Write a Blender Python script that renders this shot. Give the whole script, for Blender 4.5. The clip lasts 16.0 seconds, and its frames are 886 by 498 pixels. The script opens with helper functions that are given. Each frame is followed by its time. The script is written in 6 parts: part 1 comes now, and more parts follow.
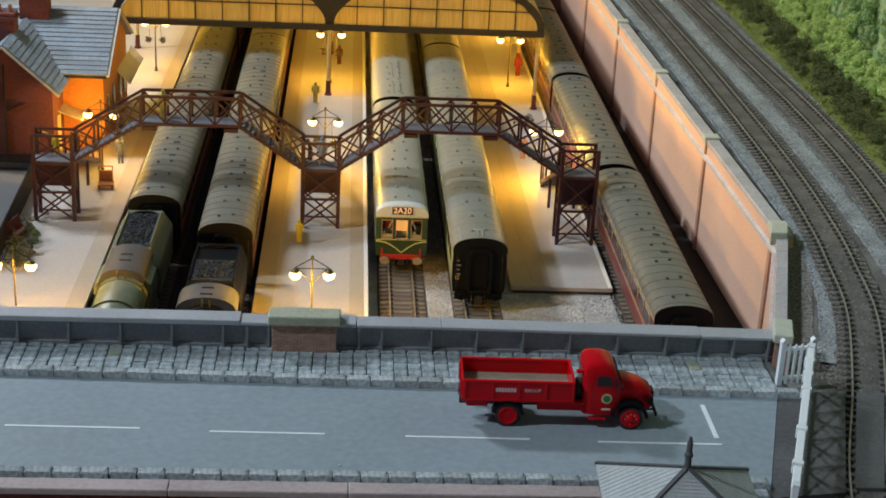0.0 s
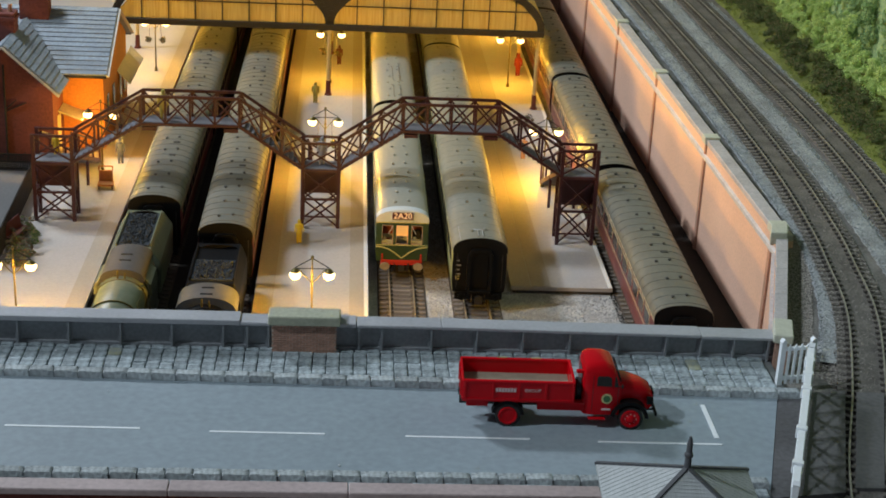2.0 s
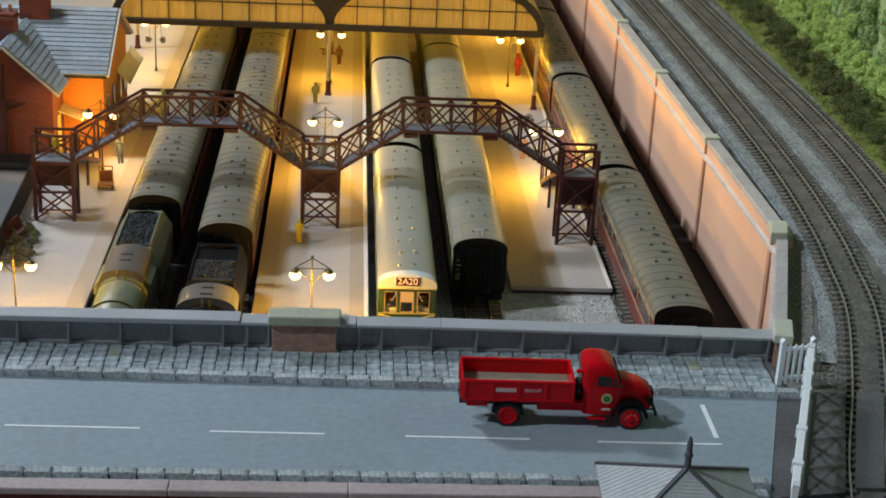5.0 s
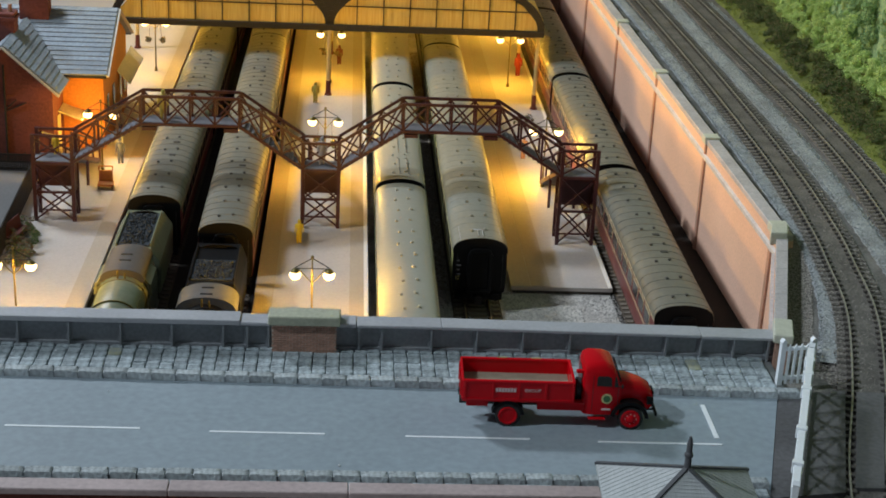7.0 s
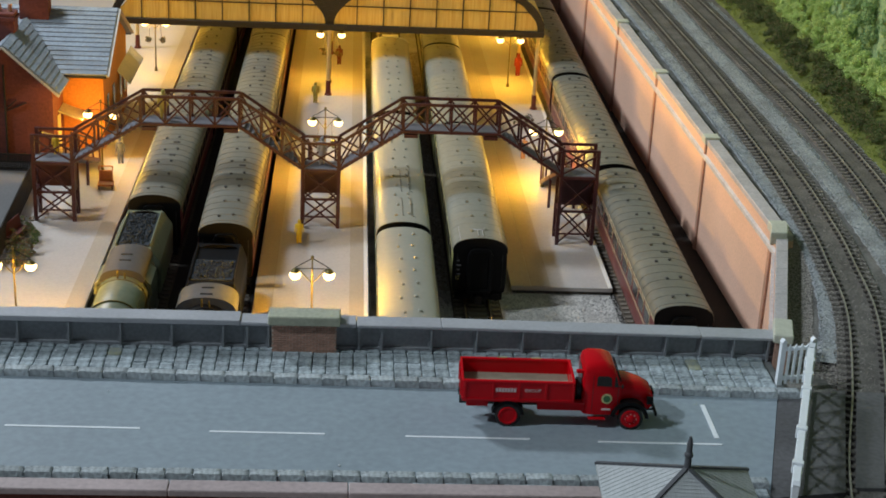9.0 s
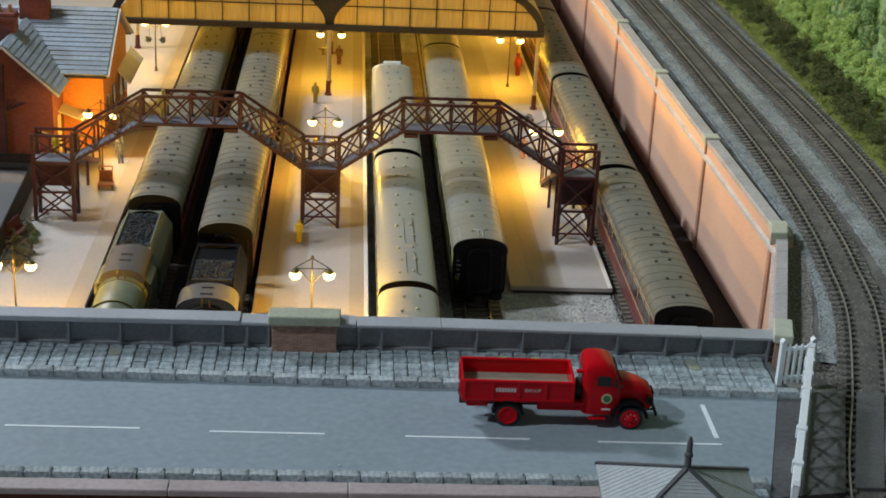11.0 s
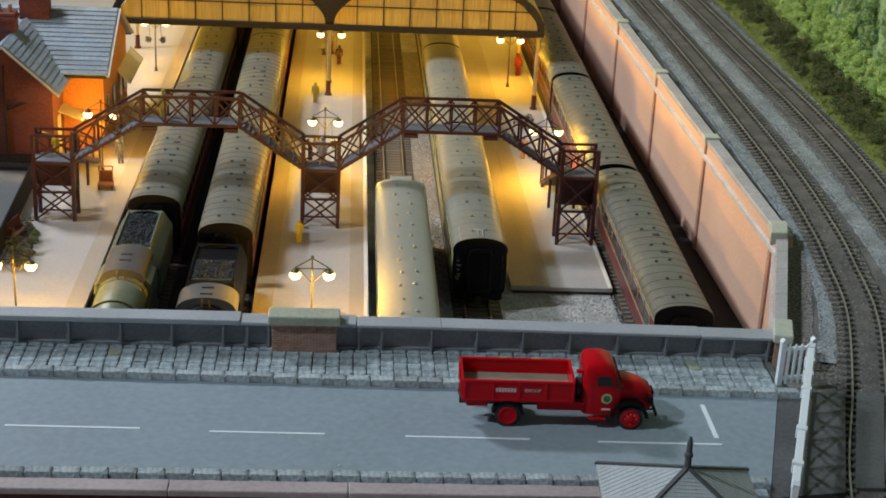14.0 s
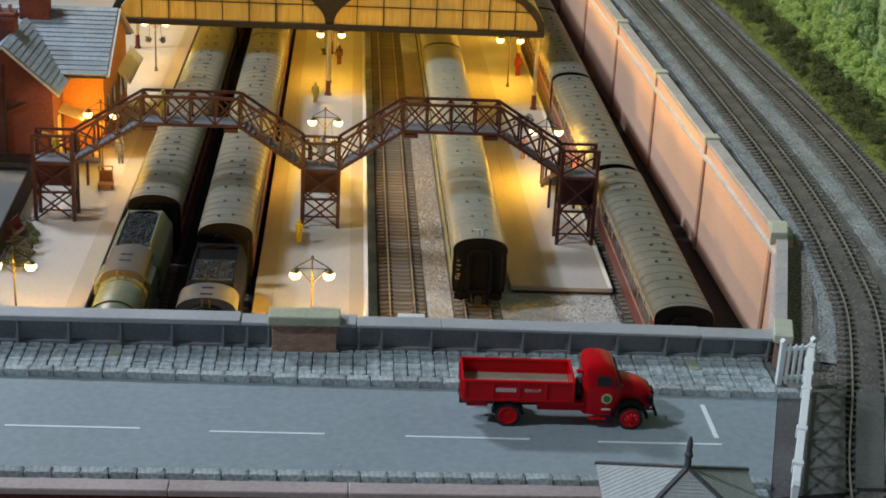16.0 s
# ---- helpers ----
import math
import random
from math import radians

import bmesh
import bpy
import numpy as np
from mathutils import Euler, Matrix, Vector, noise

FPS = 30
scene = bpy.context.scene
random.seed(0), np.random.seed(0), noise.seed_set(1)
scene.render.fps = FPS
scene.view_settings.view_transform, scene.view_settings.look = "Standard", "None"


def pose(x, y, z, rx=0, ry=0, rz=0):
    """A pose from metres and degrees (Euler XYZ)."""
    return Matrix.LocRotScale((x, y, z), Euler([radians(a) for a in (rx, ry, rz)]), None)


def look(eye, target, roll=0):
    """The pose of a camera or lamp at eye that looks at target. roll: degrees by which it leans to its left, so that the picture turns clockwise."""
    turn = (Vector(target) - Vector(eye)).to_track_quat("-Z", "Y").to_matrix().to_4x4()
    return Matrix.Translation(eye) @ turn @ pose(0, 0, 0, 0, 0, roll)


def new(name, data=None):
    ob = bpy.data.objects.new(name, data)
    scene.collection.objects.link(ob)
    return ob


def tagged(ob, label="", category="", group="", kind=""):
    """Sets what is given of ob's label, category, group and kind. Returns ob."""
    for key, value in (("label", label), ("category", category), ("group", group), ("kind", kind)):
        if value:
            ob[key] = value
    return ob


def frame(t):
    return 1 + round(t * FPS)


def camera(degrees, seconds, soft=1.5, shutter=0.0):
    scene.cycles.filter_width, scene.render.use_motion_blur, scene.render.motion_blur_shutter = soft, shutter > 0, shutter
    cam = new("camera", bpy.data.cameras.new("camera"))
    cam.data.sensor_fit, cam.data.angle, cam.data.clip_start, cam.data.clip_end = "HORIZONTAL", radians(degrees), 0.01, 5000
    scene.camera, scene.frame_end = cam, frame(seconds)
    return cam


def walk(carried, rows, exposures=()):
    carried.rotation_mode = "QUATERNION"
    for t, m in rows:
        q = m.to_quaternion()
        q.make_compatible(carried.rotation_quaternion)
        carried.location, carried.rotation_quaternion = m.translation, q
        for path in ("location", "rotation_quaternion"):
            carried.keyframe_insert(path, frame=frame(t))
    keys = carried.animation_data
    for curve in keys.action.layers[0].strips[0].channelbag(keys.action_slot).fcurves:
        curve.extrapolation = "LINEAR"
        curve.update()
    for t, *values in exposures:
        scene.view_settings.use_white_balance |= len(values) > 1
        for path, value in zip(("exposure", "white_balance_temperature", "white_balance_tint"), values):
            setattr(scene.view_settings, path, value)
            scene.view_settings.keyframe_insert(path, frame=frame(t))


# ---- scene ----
cam = camera(31.97, 16.0, 1.8)
EYE = (-0.0400, -0.9358, 0.4213)
AIM = (0.02364, -0.00885, 0.05171)
walk(cam, [(0.0, look(EYE, AIM, 2.887)), (16.0, look(EYE, AIM, 2.887))])

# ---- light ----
# hall: dim bounced light from all round, unseen ceiling lights and an added warm fill spot up on the left
world = bpy.data.worlds.new("hall")
scene.world = world
world.use_nodes = True
bg = world.node_tree.nodes["Background"]
bg.inputs[0].default_value = (0.82, 0.89, 1.0, 1)
bg.inputs[1].default_value = 0.066
sun_data = bpy.data.lights.new("hall_light", "SUN")
sun_data.energy, sun_data.angle, sun_data.color = 1.26, radians(3), (0.82, 0.92, 1.0)
hall_light = new("hall_light", sun_data)
hall_light.matrix_world = look((-1.08, -0.30, 1.0), (0, 0, 0))
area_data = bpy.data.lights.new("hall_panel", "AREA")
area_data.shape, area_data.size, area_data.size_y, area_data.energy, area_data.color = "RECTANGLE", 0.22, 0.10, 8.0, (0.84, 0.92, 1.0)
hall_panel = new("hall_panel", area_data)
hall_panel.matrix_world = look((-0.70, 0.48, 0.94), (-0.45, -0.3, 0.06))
# unseen warm spot, added to turn the far retaining wall orange
warm_data = bpy.data.lights.new("warm_wall_fill", "SPOT")
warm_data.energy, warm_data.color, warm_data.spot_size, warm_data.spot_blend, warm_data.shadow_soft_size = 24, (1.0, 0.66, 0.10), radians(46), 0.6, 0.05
warm_wall_fill = new("warm_wall_fill", warm_data)
warm_wall_fill.matrix_world = look((-0.95, 0.95, 0.66), (0.17, 0.52, 0.04))
scene.view_settings.exposure = 0.19
LAMP_W, LAMP_COL = 0.20, (1.0, 0.52, 0.05)

MM = 0.001


# ---- materials ----
def mat(name, col, rough=0.6, metal=0.0, var=0.25, grain=400.0, big=40.0, bump=0.15, col2=None, stretch=(1, 1, 1), rand=0.0, emit=0.0, spec=0.5):
    """Two scales of variation (per metre) and a fine relief; rand varies it from object to object."""
    m = bpy.data.materials.new(name)
    m.use_nodes = True
    nt = m.node_tree
    n, l = nt.nodes, nt.links
    b = n["Principled BSDF"]
    b.inputs["Roughness"].default_value, b.inputs["Metallic"].default_value = rough, metal
    b.inputs["Specular IOR Level"].default_value = spec
    tc, mp = n.new("ShaderNodeTexCoord"), n.new("ShaderNodeMapping")
    mp.inputs["Scale"].default_value = stretch
    l.new(tc.outputs["Object"], mp.inputs[0])
    def tex(scale, detail):
        t = n.new("ShaderNodeTexNoise")
        t.inputs["Scale"].default_value, t.inputs["Detail"].default_value = scale, detail
        l.new(mp.outputs[0], t.inputs[0])
        return t
    t1, t2 = tex(grain, 4), tex(big, 5)
    add = n.new("ShaderNodeMath")
    add.operation = "ADD"
    l.new(t1.outputs[0], add.inputs[0]); l.new(t2.outputs[0], add.inputs[1])
    ramp = n.new("ShaderNodeMapRange")
    ramp.inputs[1].default_value, ramp.inputs[2].default_value = 0.7, 1.3
    l.new(add.outputs[0], ramp.inputs[0])
    mix = n.new("ShaderNodeMix")
    mix.data_type = "RGBA"
    c2 = col2 or tuple(c * (1 - var) for c in col)
    c1 = col if col2 else tuple(min(1, c * (1 + var)) for c in col)
    mix.inputs[6].default_value, mix.inputs[7].default_value = (*c2, 1), (*c1, 1)
    l.new(ramp.outputs[0], mix.inputs[0])
    out = mix.outputs[2]
    if rand:
        oi, hsv, mr = n.new("ShaderNodeObjectInfo"), n.new("ShaderNodeHueSaturation"), n.new("ShaderNodeMapRange")
        mr.inputs[3].default_value, mr.inputs[4].default_value = 1 - rand, 1 + rand
        l.new(oi.outputs["Random"], mr.inputs[0]); l.new(mr.outputs[0], hsv.inputs["Value"])
        l.new(out, hsv.inputs["Color"])
        out = hsv.outputs[0]
    l.new(out, b.inputs["Base Color"])
    rr = n.new("ShaderNodeMapRange")
    rr.inputs[3].default_value, rr.inputs[4].default_value = max(0.02, rough - 0.1), min(1, rough + 0.12)
    l.new(t2.outputs[0], rr.inputs[0]); l.new(rr.outputs[0], b.inputs["Roughness"])
    if bump:
        bp = n.new("ShaderNodeBump")
        bp.inputs["Strength"].default_value, bp.inputs["Distance"].default_value = bump, 0.0006
        l.new(t1.outputs[0], bp.inputs["Height"]); l.new(bp.outputs[0], b.inputs["Normal"])
    if emit:
        b.inputs["Emission Color"].default_value, b.inputs["Emission Strength"].default_value = (*col, 1), emit
    return m


def glow(name, col, strength):
    m = bpy.data.materials.new(name)
    m.use_nodes = True
    b = m.node_tree.nodes["Principled BSDF"]
    b.inputs["Base Color"].default_value = (*col, 1)
    b.inputs["Emission Color"].default_value, b.inputs["Emission Strength"].default_value = (*col, 1), strength
    return m


M_GRAVEL = mat("ballast", (0.52, 0.50, 0.47), 0.95, var=0.5, grain=900, big=30, bump=1.0)
M_DARKBALLAST = mat("dark_ballast", (0.165, 0.153, 0.143), 0.95, var=0.45, grain=900, big=25, bump=1.0)
M_LIGHTBALLAST = mat("light_ballast", (0.27, 0.285, 0.30), 0.95, var=0.6, grain=1100, big=40, bump=1.0)
M_FOURFOOT = mat("four_foot_ballast", (0.115, 0.107, 0.10), 0.95, var=0.5, grain=800, big=60, bump=1.0)
M_TRACKBED = mat("track_bed", (0.10, 0.077, 0.058), 0.9, var=0.4, grain=900, big=30, bump=0.8)
M_SLEEPER = mat("sleeper", (0.17, 0.145, 0.12), 0.85, var=0.35, grain=700, big=60, rand=0.25)
M_DKSLEEPER = mat("dark_sleeper", (0.075, 0.068, 0.062), 0.85, var=0.35, grain=700, big=60, rand=0.25)
M_GREYRAIL = mat("dull_rail", (0.31, 0.29, 0.26), 0.45, 0.35, var=0.25, grain=500, big=40)
M_RAIL = mat("rusty_rail", (0.46, 0.37, 0.24), 0.38, 0.5, var=0.3, grain=500, big=40)
M_PLAT = mat("platform", (0.46, 0.425, 0.40), 0.7, var=0.09, grain=600, big=18, bump=0.08)
M_PLATEDGE = mat("platform_edge", (0.74, 0.72, 0.70), 0.65, var=0.08, grain=600, big=25)
M_PLATBAND = mat("platform_slab", (0.40, 0.345, 0.28), 0.75, var=0.10, grain=600, big=20)
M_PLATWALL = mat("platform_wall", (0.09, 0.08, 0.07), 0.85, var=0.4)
M_ROAD = mat("road", (0.262, 0.322, 0.368), 0.62, var=0.13, grain=260, big=9, bump=0.07)
M_WHITE = mat("white_paint", (0.82, 0.87, 0.91), 0.55, var=0.06, grain=600, big=60)
M_STONE = mat("grey_stone", (0.30, 0.352, 0.38), 0.85, var=0.5, grain=520, big=130, bump=1.0, rand=0.18)
M_KERB = mat("kerb_stone", (0.385, 0.43, 0.45), 0.85, var=0.45, grain=520, big=110, bump=1.0, rand=0.2)
M_STONEGAP = mat("stone_joint", (0.14, 0.15, 0.155), 0.95, var=0.3)
M_MOSS = mat("moss_stain", (0.36, 0.37, 0.24), 0.9, col2=(0.27, 0.31, 0.32), grain=600, big=90, bump=0.6)
M_GIRDER = mat("girder_paint", (0.235, 0.252, 0.27), 0.45, var=0.22, grain=500, big=35, bump=0.1)
M_LEDGE = mat("ledge_paint", (0.40, 0.41, 0.44), 0.5, var=0.10, grain=500, big=30, bump=0.1)
M_BRICK = mat("brick", (0.44, 0.265, 0.20), 0.85, var=0.28, grain=500, big=80, bump=0.4, rand=0.2)
M_MORTAR = mat("mortar", (0.50, 0.43, 0.36), 0.9, var=0.15)
M_CAP = mat("cream_stone", (0.52, 0.53, 0.44), 0.75, var=0.12, grain=500, big=40)
M_PINKLEDGE = mat("rose_ledge", (0.44, 0.36, 0.36), 0.6, var=0.18, grain=400, big=30, bump=0.15)
M_GREENCAP = mat("mossy_cap", (0.41, 0.425, 0.325), 0.8, var=0.18, grain=500, big=60, bump=0.3)
M_WALL = mat("pink_wall", (0.72, 0.46, 0.34), 0.85, var=0.12, grain=500, big=16, bump=0.15)
M_PILASTER = mat("pilaster_brick", (0.43, 0.235, 0.165), 0.85, var=0.2, grain=600, big=60)
M_COPING = mat("coping_stone", (0.46, 0.43, 0.435), 0.8, var=0.2, grain=500, big=40)
M_STRING = mat("string_course", (0.52, 0.51, 0.52), 0.75, var=0.2, grain=400, big=30)
M_ROOF = mat("coach_roof", (0.17, 0.165, 0.135), 0.5, var=0.14, grain=260, big=22, bump=0.08)
M_PALEROOF = mat("pale_coach_roof", (0.26, 0.255, 0.21), 0.5, var=0.10, grain=300, big=25, bump=0.06)
M_VENT = mat("roof_vent_grey", (0.06, 0.058, 0.052), 0.6, var=0.2, grain=300, big=40)
M_MAROON = mat("maroon_paint", (0.135, 0.02, 0.018), 0.4, var=0.12, grain=200, big=30, bump=0.03)
M_GREEN = mat("green_paint", (0.035, 0.065, 0.022), 0.3, var=0.12, grain=200, big=30, bump=0.03)
M_CREAMGREEN = mat("cream_green_paint", (0.30, 0.30, 0.12), 0.35, var=0.12, grain=200, big=30, bump=0.03)
M_BLACK = mat("black_paint", (0.005, 0.005, 0.0055), 0.45, var=0.3, grain=300, big=40, spec=0.16)
M_UNDER = mat("underframe", (0.018, 0.016, 0.015), 0.7, var=0.4)
M_WINDOW = mat("coach_window", (0.03, 0.028, 0.026), 0.2, var=0.2, bump=0, spec=0.25)
M_YELLOW = mat("whisker_yellow", (0.74, 0.66, 0.24), 0.5, var=0.08)
M_CREAM = mat("cream_line", (0.70, 0.62, 0.38), 0.5, var=0.08)
M_RED = mat("truck_red", (0.56, 0.004, 0.010), 0.15, var=0.05, grain=200, big=30, bump=0.02, spec=0.18)
M_BRIDGE = mat("bridge_maroon", (0.062, 0.013, 0.015), 0.42, var=0.2, grain=400, big=50, bump=0.08)
M_DECK = mat("bridge_deck", (0.17, 0.17, 0.19), 0.75, var=0.2, grain=500, big=40)
M_DARKROOF = mat("truss_paint", (0.022, 0.019, 0.015), 0.5, var=0.3)
M_SLATE = mat("slate", (0.25, 0.295, 0.345), 0.55, var=0.22, grain=400, big=60, bump=0.3, rand=0.12)
M_HOUSE = mat("house_brick", (0.16, 0.047, 0.038), 0.85, var=0.3, grain=500, big=50, bump=0.3)
# orange brick, made stronger so its colour holds the lamps' glow
M_HOUSEGLOW = mat("house_orange_glow_brick", (0.58, 0.22, 0.05), 0.85, var=0.18, grain=500, big=50, bump=0.3)
M_GRASS = mat("grass", (0.115, 0.14, 0.03), 0.95, var=0.5, grain=700, big=40, bump=1.0)
M_EARTH = mat("dark_earth", (0.135, 0.13, 0.126), 0.95, var=0.6, grain=900, big=45, bump=1.0)
M_BOARD = mat("crossing_board", (0.098, 0.097, 0.103), 0.7, var=0.3, grain=400, big=30, bump=0.2)
M_BRASS = mat("lamp_gold", (0.16, 0.13, 0.04), 0.35, 0.6, var=0.15)
M_LAMPGLOW = glow("lamp_glow", (1.0, 0.74, 0.36), 3.4)
M_COAL = mat("coal", (0.035, 0.042, 0.05), 0.62, var=0.6, grain=700, big=120, bump=0.9, spec=0.2)


# ---- mesh helpers, in millimetres ----
def box(bm, x0, x1, y0, y1, z0, z1):
    v = [bm.verts.new((x, y, z)) for x in (x0, x1) for y in (y0, y1) for z in (z0, z1)]
    for f in ((0, 1, 3, 2), (4, 6, 7, 5), (0, 4, 5, 1), (2, 3, 7, 6), (0, 2, 6, 4), (1, 5, 7, 3)):
        bm.faces.new([v[i] for i in f])
    return v


def prism(bm, profile, a0, a1, axis="y"):
    """A closed profile of (u, w) drawn out along an axis: y takes (x, z), x takes (y, z), z takes (x, y)."""
    def at(u, w, a):
        return (u, a, w) if axis == "y" else (a, u, w) if axis == "x" else (u, w, a)
    lo = [bm.verts.new(at(u, w, a0)) for u, w in profile]
    hi = [bm.verts.new(at(u, w, a1)) for u, w in profile]
    k = len(profile)
    for i in range(k):
        bm.faces.new((lo[i], lo[(i + 1) % k], hi[(i + 1) % k], hi[i]))
    bm.faces.new(lo[::-1]); bm.faces.new(hi)


def rod(bm, p, q, r, seg=8, r2=None):
    p, q = Vector(p), Vector(q)
    d = q - p
    m = Matrix.Translation((p + q) / 2) @ d.to_track_quat("Z", "Y").to_matrix().to_4x4()
    bmesh.ops.create_cone(bm, cap_ends=True, segments=seg, radius1=r, radius2=r if r2 is None else r2, depth=d.length, matrix=m)


def bar(bm, p, q, w, h, up=(0, 0, 1)):
    """A straight bar of square section from p to q."""
    p, q = Vector(p), Vector(q)
    d = (q - p).normalized()
    s = d.cross(Vector(up))
    s = s.normalized() if s.length > 1e-4 else Vector((1, 0, 0))
    u = s.cross(d)
    v = [bm.verts.new(e + s * a * w / 2 + u * b * h / 2) for e in (p, q) for a, b in ((-1, -1), (1, -1), (1, 1), (-1, 1))]
    for f in ((0, 3, 2, 1), (4, 5, 6, 7), (0, 1, 5, 4), (1, 2, 6, 5), (2, 3, 7, 6), (3, 0, 4, 7)):
        bm.faces.new([v[i] for i in f])


def ball(bm, c, r, sz=1.0, u=12, v=8):
    bmesh.ops.create_uvsphere(bm, u_segments=u, v_segments=v, radius=r, matrix=Matrix.Translation(c) @ Matrix.Diagonal((1, 1, sz, 1)))


def mesh_of(bm, material, name, smooth=False, bevel=0.0):
    if bevel:
        bmesh.ops.bevel(bm, geom=list(bm.edges), offset=bevel, segments=1, affect="EDGES")
    bmesh.ops.recalc_face_normals(bm, faces=list(bm.faces))
    for v in bm.verts:
        v.co *= MM
    me = bpy.data.meshes.new(name)
    bm.to_mesh(me)
    bm.free()
    me.materials.append(material)
    if smooth:
        for p in me.polygons:
            p.use_smooth = True
        me.set_sharp_from_angle(angle=radians(40))
    return me


def part(name, bm, material, parent, label="", smooth=False, bevel=0.0):
    ob = new(name, mesh_of(bm, material, name, smooth, bevel))
    ob.parent = parent
    return tagged(ob, label)


def again(name, data, parent, x, y, z, rz=0.0, scale=(1, 1, 1)):
    ob = new(name, data)
    ob.parent = parent
    ob.location = (x * MM, y * MM, z * MM)
    ob.rotation_euler = (0, 0, radians(rz))
    ob.scale = scale
    return ob


def thing(name, x, y, z, rz, label, category, group="", kind=""):
    ob = new(name)
    ob.empty_display_size = 0.01
    ob.matrix_world = pose(x * MM, y * MM, z * MM, 0, 0, rz)
    return tagged(ob, label, category, group, kind)


def solid(name, material, label, category, kind="", group="", smooth=False, bevel=0.0, at=(0, 0, 0), rz=0.0):
    """Returns a decorator: the function fills a bmesh, which becomes one top-level mesh."""
    def make(fill):
        bm = bmesh.new()
        fill(bm)
        ob = new(name, mesh_of(bm, material, name, smooth, bevel))
        ob.matrix_world = pose(at[0] * MM, at[1] * MM, at[2] * MM, 0, 0, rz)
        return tagged(ob, label, category, group, kind)
    return make


def B():
    return bmesh.new()


# ---- ground and platforms ----
T1, T2, T3, T4, T5 = -173.0, -119.5, 0.0, 50.5, 166.0
P3 = 2.5

solid("ground", M_GRAVEL, "grey-brown ballast and cinders between the station tracks", "ground", "structure")(lambda bm: box(bm, -700, 231, -1300, 1500, -8, -3))


def platform(name, x0, x1, y0, y1, z, bands, label):
    p = thing(name, 0, 0, 0, 0, label, "platform", kind="structure")
    bm = B(); box(bm, x0, x1, y0, y1, z - 3, z); part("deck", bm, M_PLAT, p, bevel=0.3)
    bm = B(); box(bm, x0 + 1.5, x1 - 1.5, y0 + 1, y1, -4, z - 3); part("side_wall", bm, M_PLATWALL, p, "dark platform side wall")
    for a, b, m, nm in bands:
        bm = B(); box(bm, a, b, y0 + 0.3, y1 - 0.3, z, z + 0.35); part(nm, bm, m, p)
    return p


# near-black ground sheets whose colour carries the shade in the gaps beside trains
M_GAPSHADE = mat("gap_shade_ground", (0.022, 0.018, 0.015), 0.95, var=0.5, grain=900, big=30, bump=1.0)
solid("cinder_bed", M_GAPSHADE, "near-black ground under the left tracks, darkened for the shade between the trains", "ground", "structure")(lambda bm: box(bm, -204, -99, -700, 1490, -3.2, -2.75))
solid("cinder_strip", M_GAPSHADE, "near-black ground strip, darkened for the shade between coaches and retaining wall", "ground", "structure")(lambda bm: prism(bm, [(146, -700), (146, 1490), (192, 1490), (212, 700), (229.5, -10), (229.5, -700)], -3.2, -2.75, "z"))
platform("platform_middle", -98.5, -23.3, -200, 1400, 11, [(-26.3, -23.5, M_PLATEDGE, "edging"), (-98.2, -86, M_PLATBAND, "slab_band"), (-36, -26.6, M_PLATBAND, "slab_band")], "pale stone island platform with white edging and darker slab bands")
platform("platform_left", -420, -204.5, -200, 1400, 11, [(-217, -204.8, M_PLATBAND, "slab_band"), ], "pale concrete side platform in front of the brick building")
platform("platform_right", 76, 147.5, 48, 1400, P3, [(144.5, 147.2, M_PLATEDGE, "edging"), (76.3, 90, M_PLATBAND, "slab_band"), (90.6, 104, M_PLATBAND, "slab_band")], "low pale platform with plank bands and white edging, ending on ballast")


# ---- tracks ----
def spline(points, step):
    """Catmull-Rom through (x, y), resampled evenly: x, y, heading."""
    pts = [Vector(p) for p in points]
    pts = [pts[0] * 2 - pts[1]] + pts + [pts[-1] * 2 - pts[-2]]
    dense = []
    for i in range(1, len(pts) - 2):
        a, b, c, d = pts[i - 1:i + 3]
        for k in range(60):
            t = k / 60
            dense.append(0.5 * (2 * b + (c - a) * t + (2 * a - 5 * b + 4 * c - d) * t * t + (3 * b - a - 3 * c + d) * t ** 3))
    out, run, nxt = [], 0.0, 0.0
    for p, q in zip(dense, dense[1:]):
        seg = (q - p).length
        while nxt <= run + seg:
            o = p + (q - p) * ((nxt - run) / seg)
            out.append((o.x, o.y, math.atan2(q.y - p.y, q.x - p.x)))
            nxt += step
        run += seg
    return out


def rail_along(bm, line, off, z, w=0.85, h=2.6):
    rings = []
    for x, y, a in line:
        nx, ny = -math.sin(a), math.cos(a)
        rings.append([bm.verts.new((x + nx * (off + s * w / 2), y + ny * (off + s * w / 2), z - h if lo else z)) for s, lo in ((-1, 1), (1, 1), (1, 0), (-1, 0))])
    for r, s in zip(rings, rings[1:]):
        for i in range(4):
            bm.faces.new((r[i], r[(i + 1) % 4], s[(i + 1) % 4], s[i]))


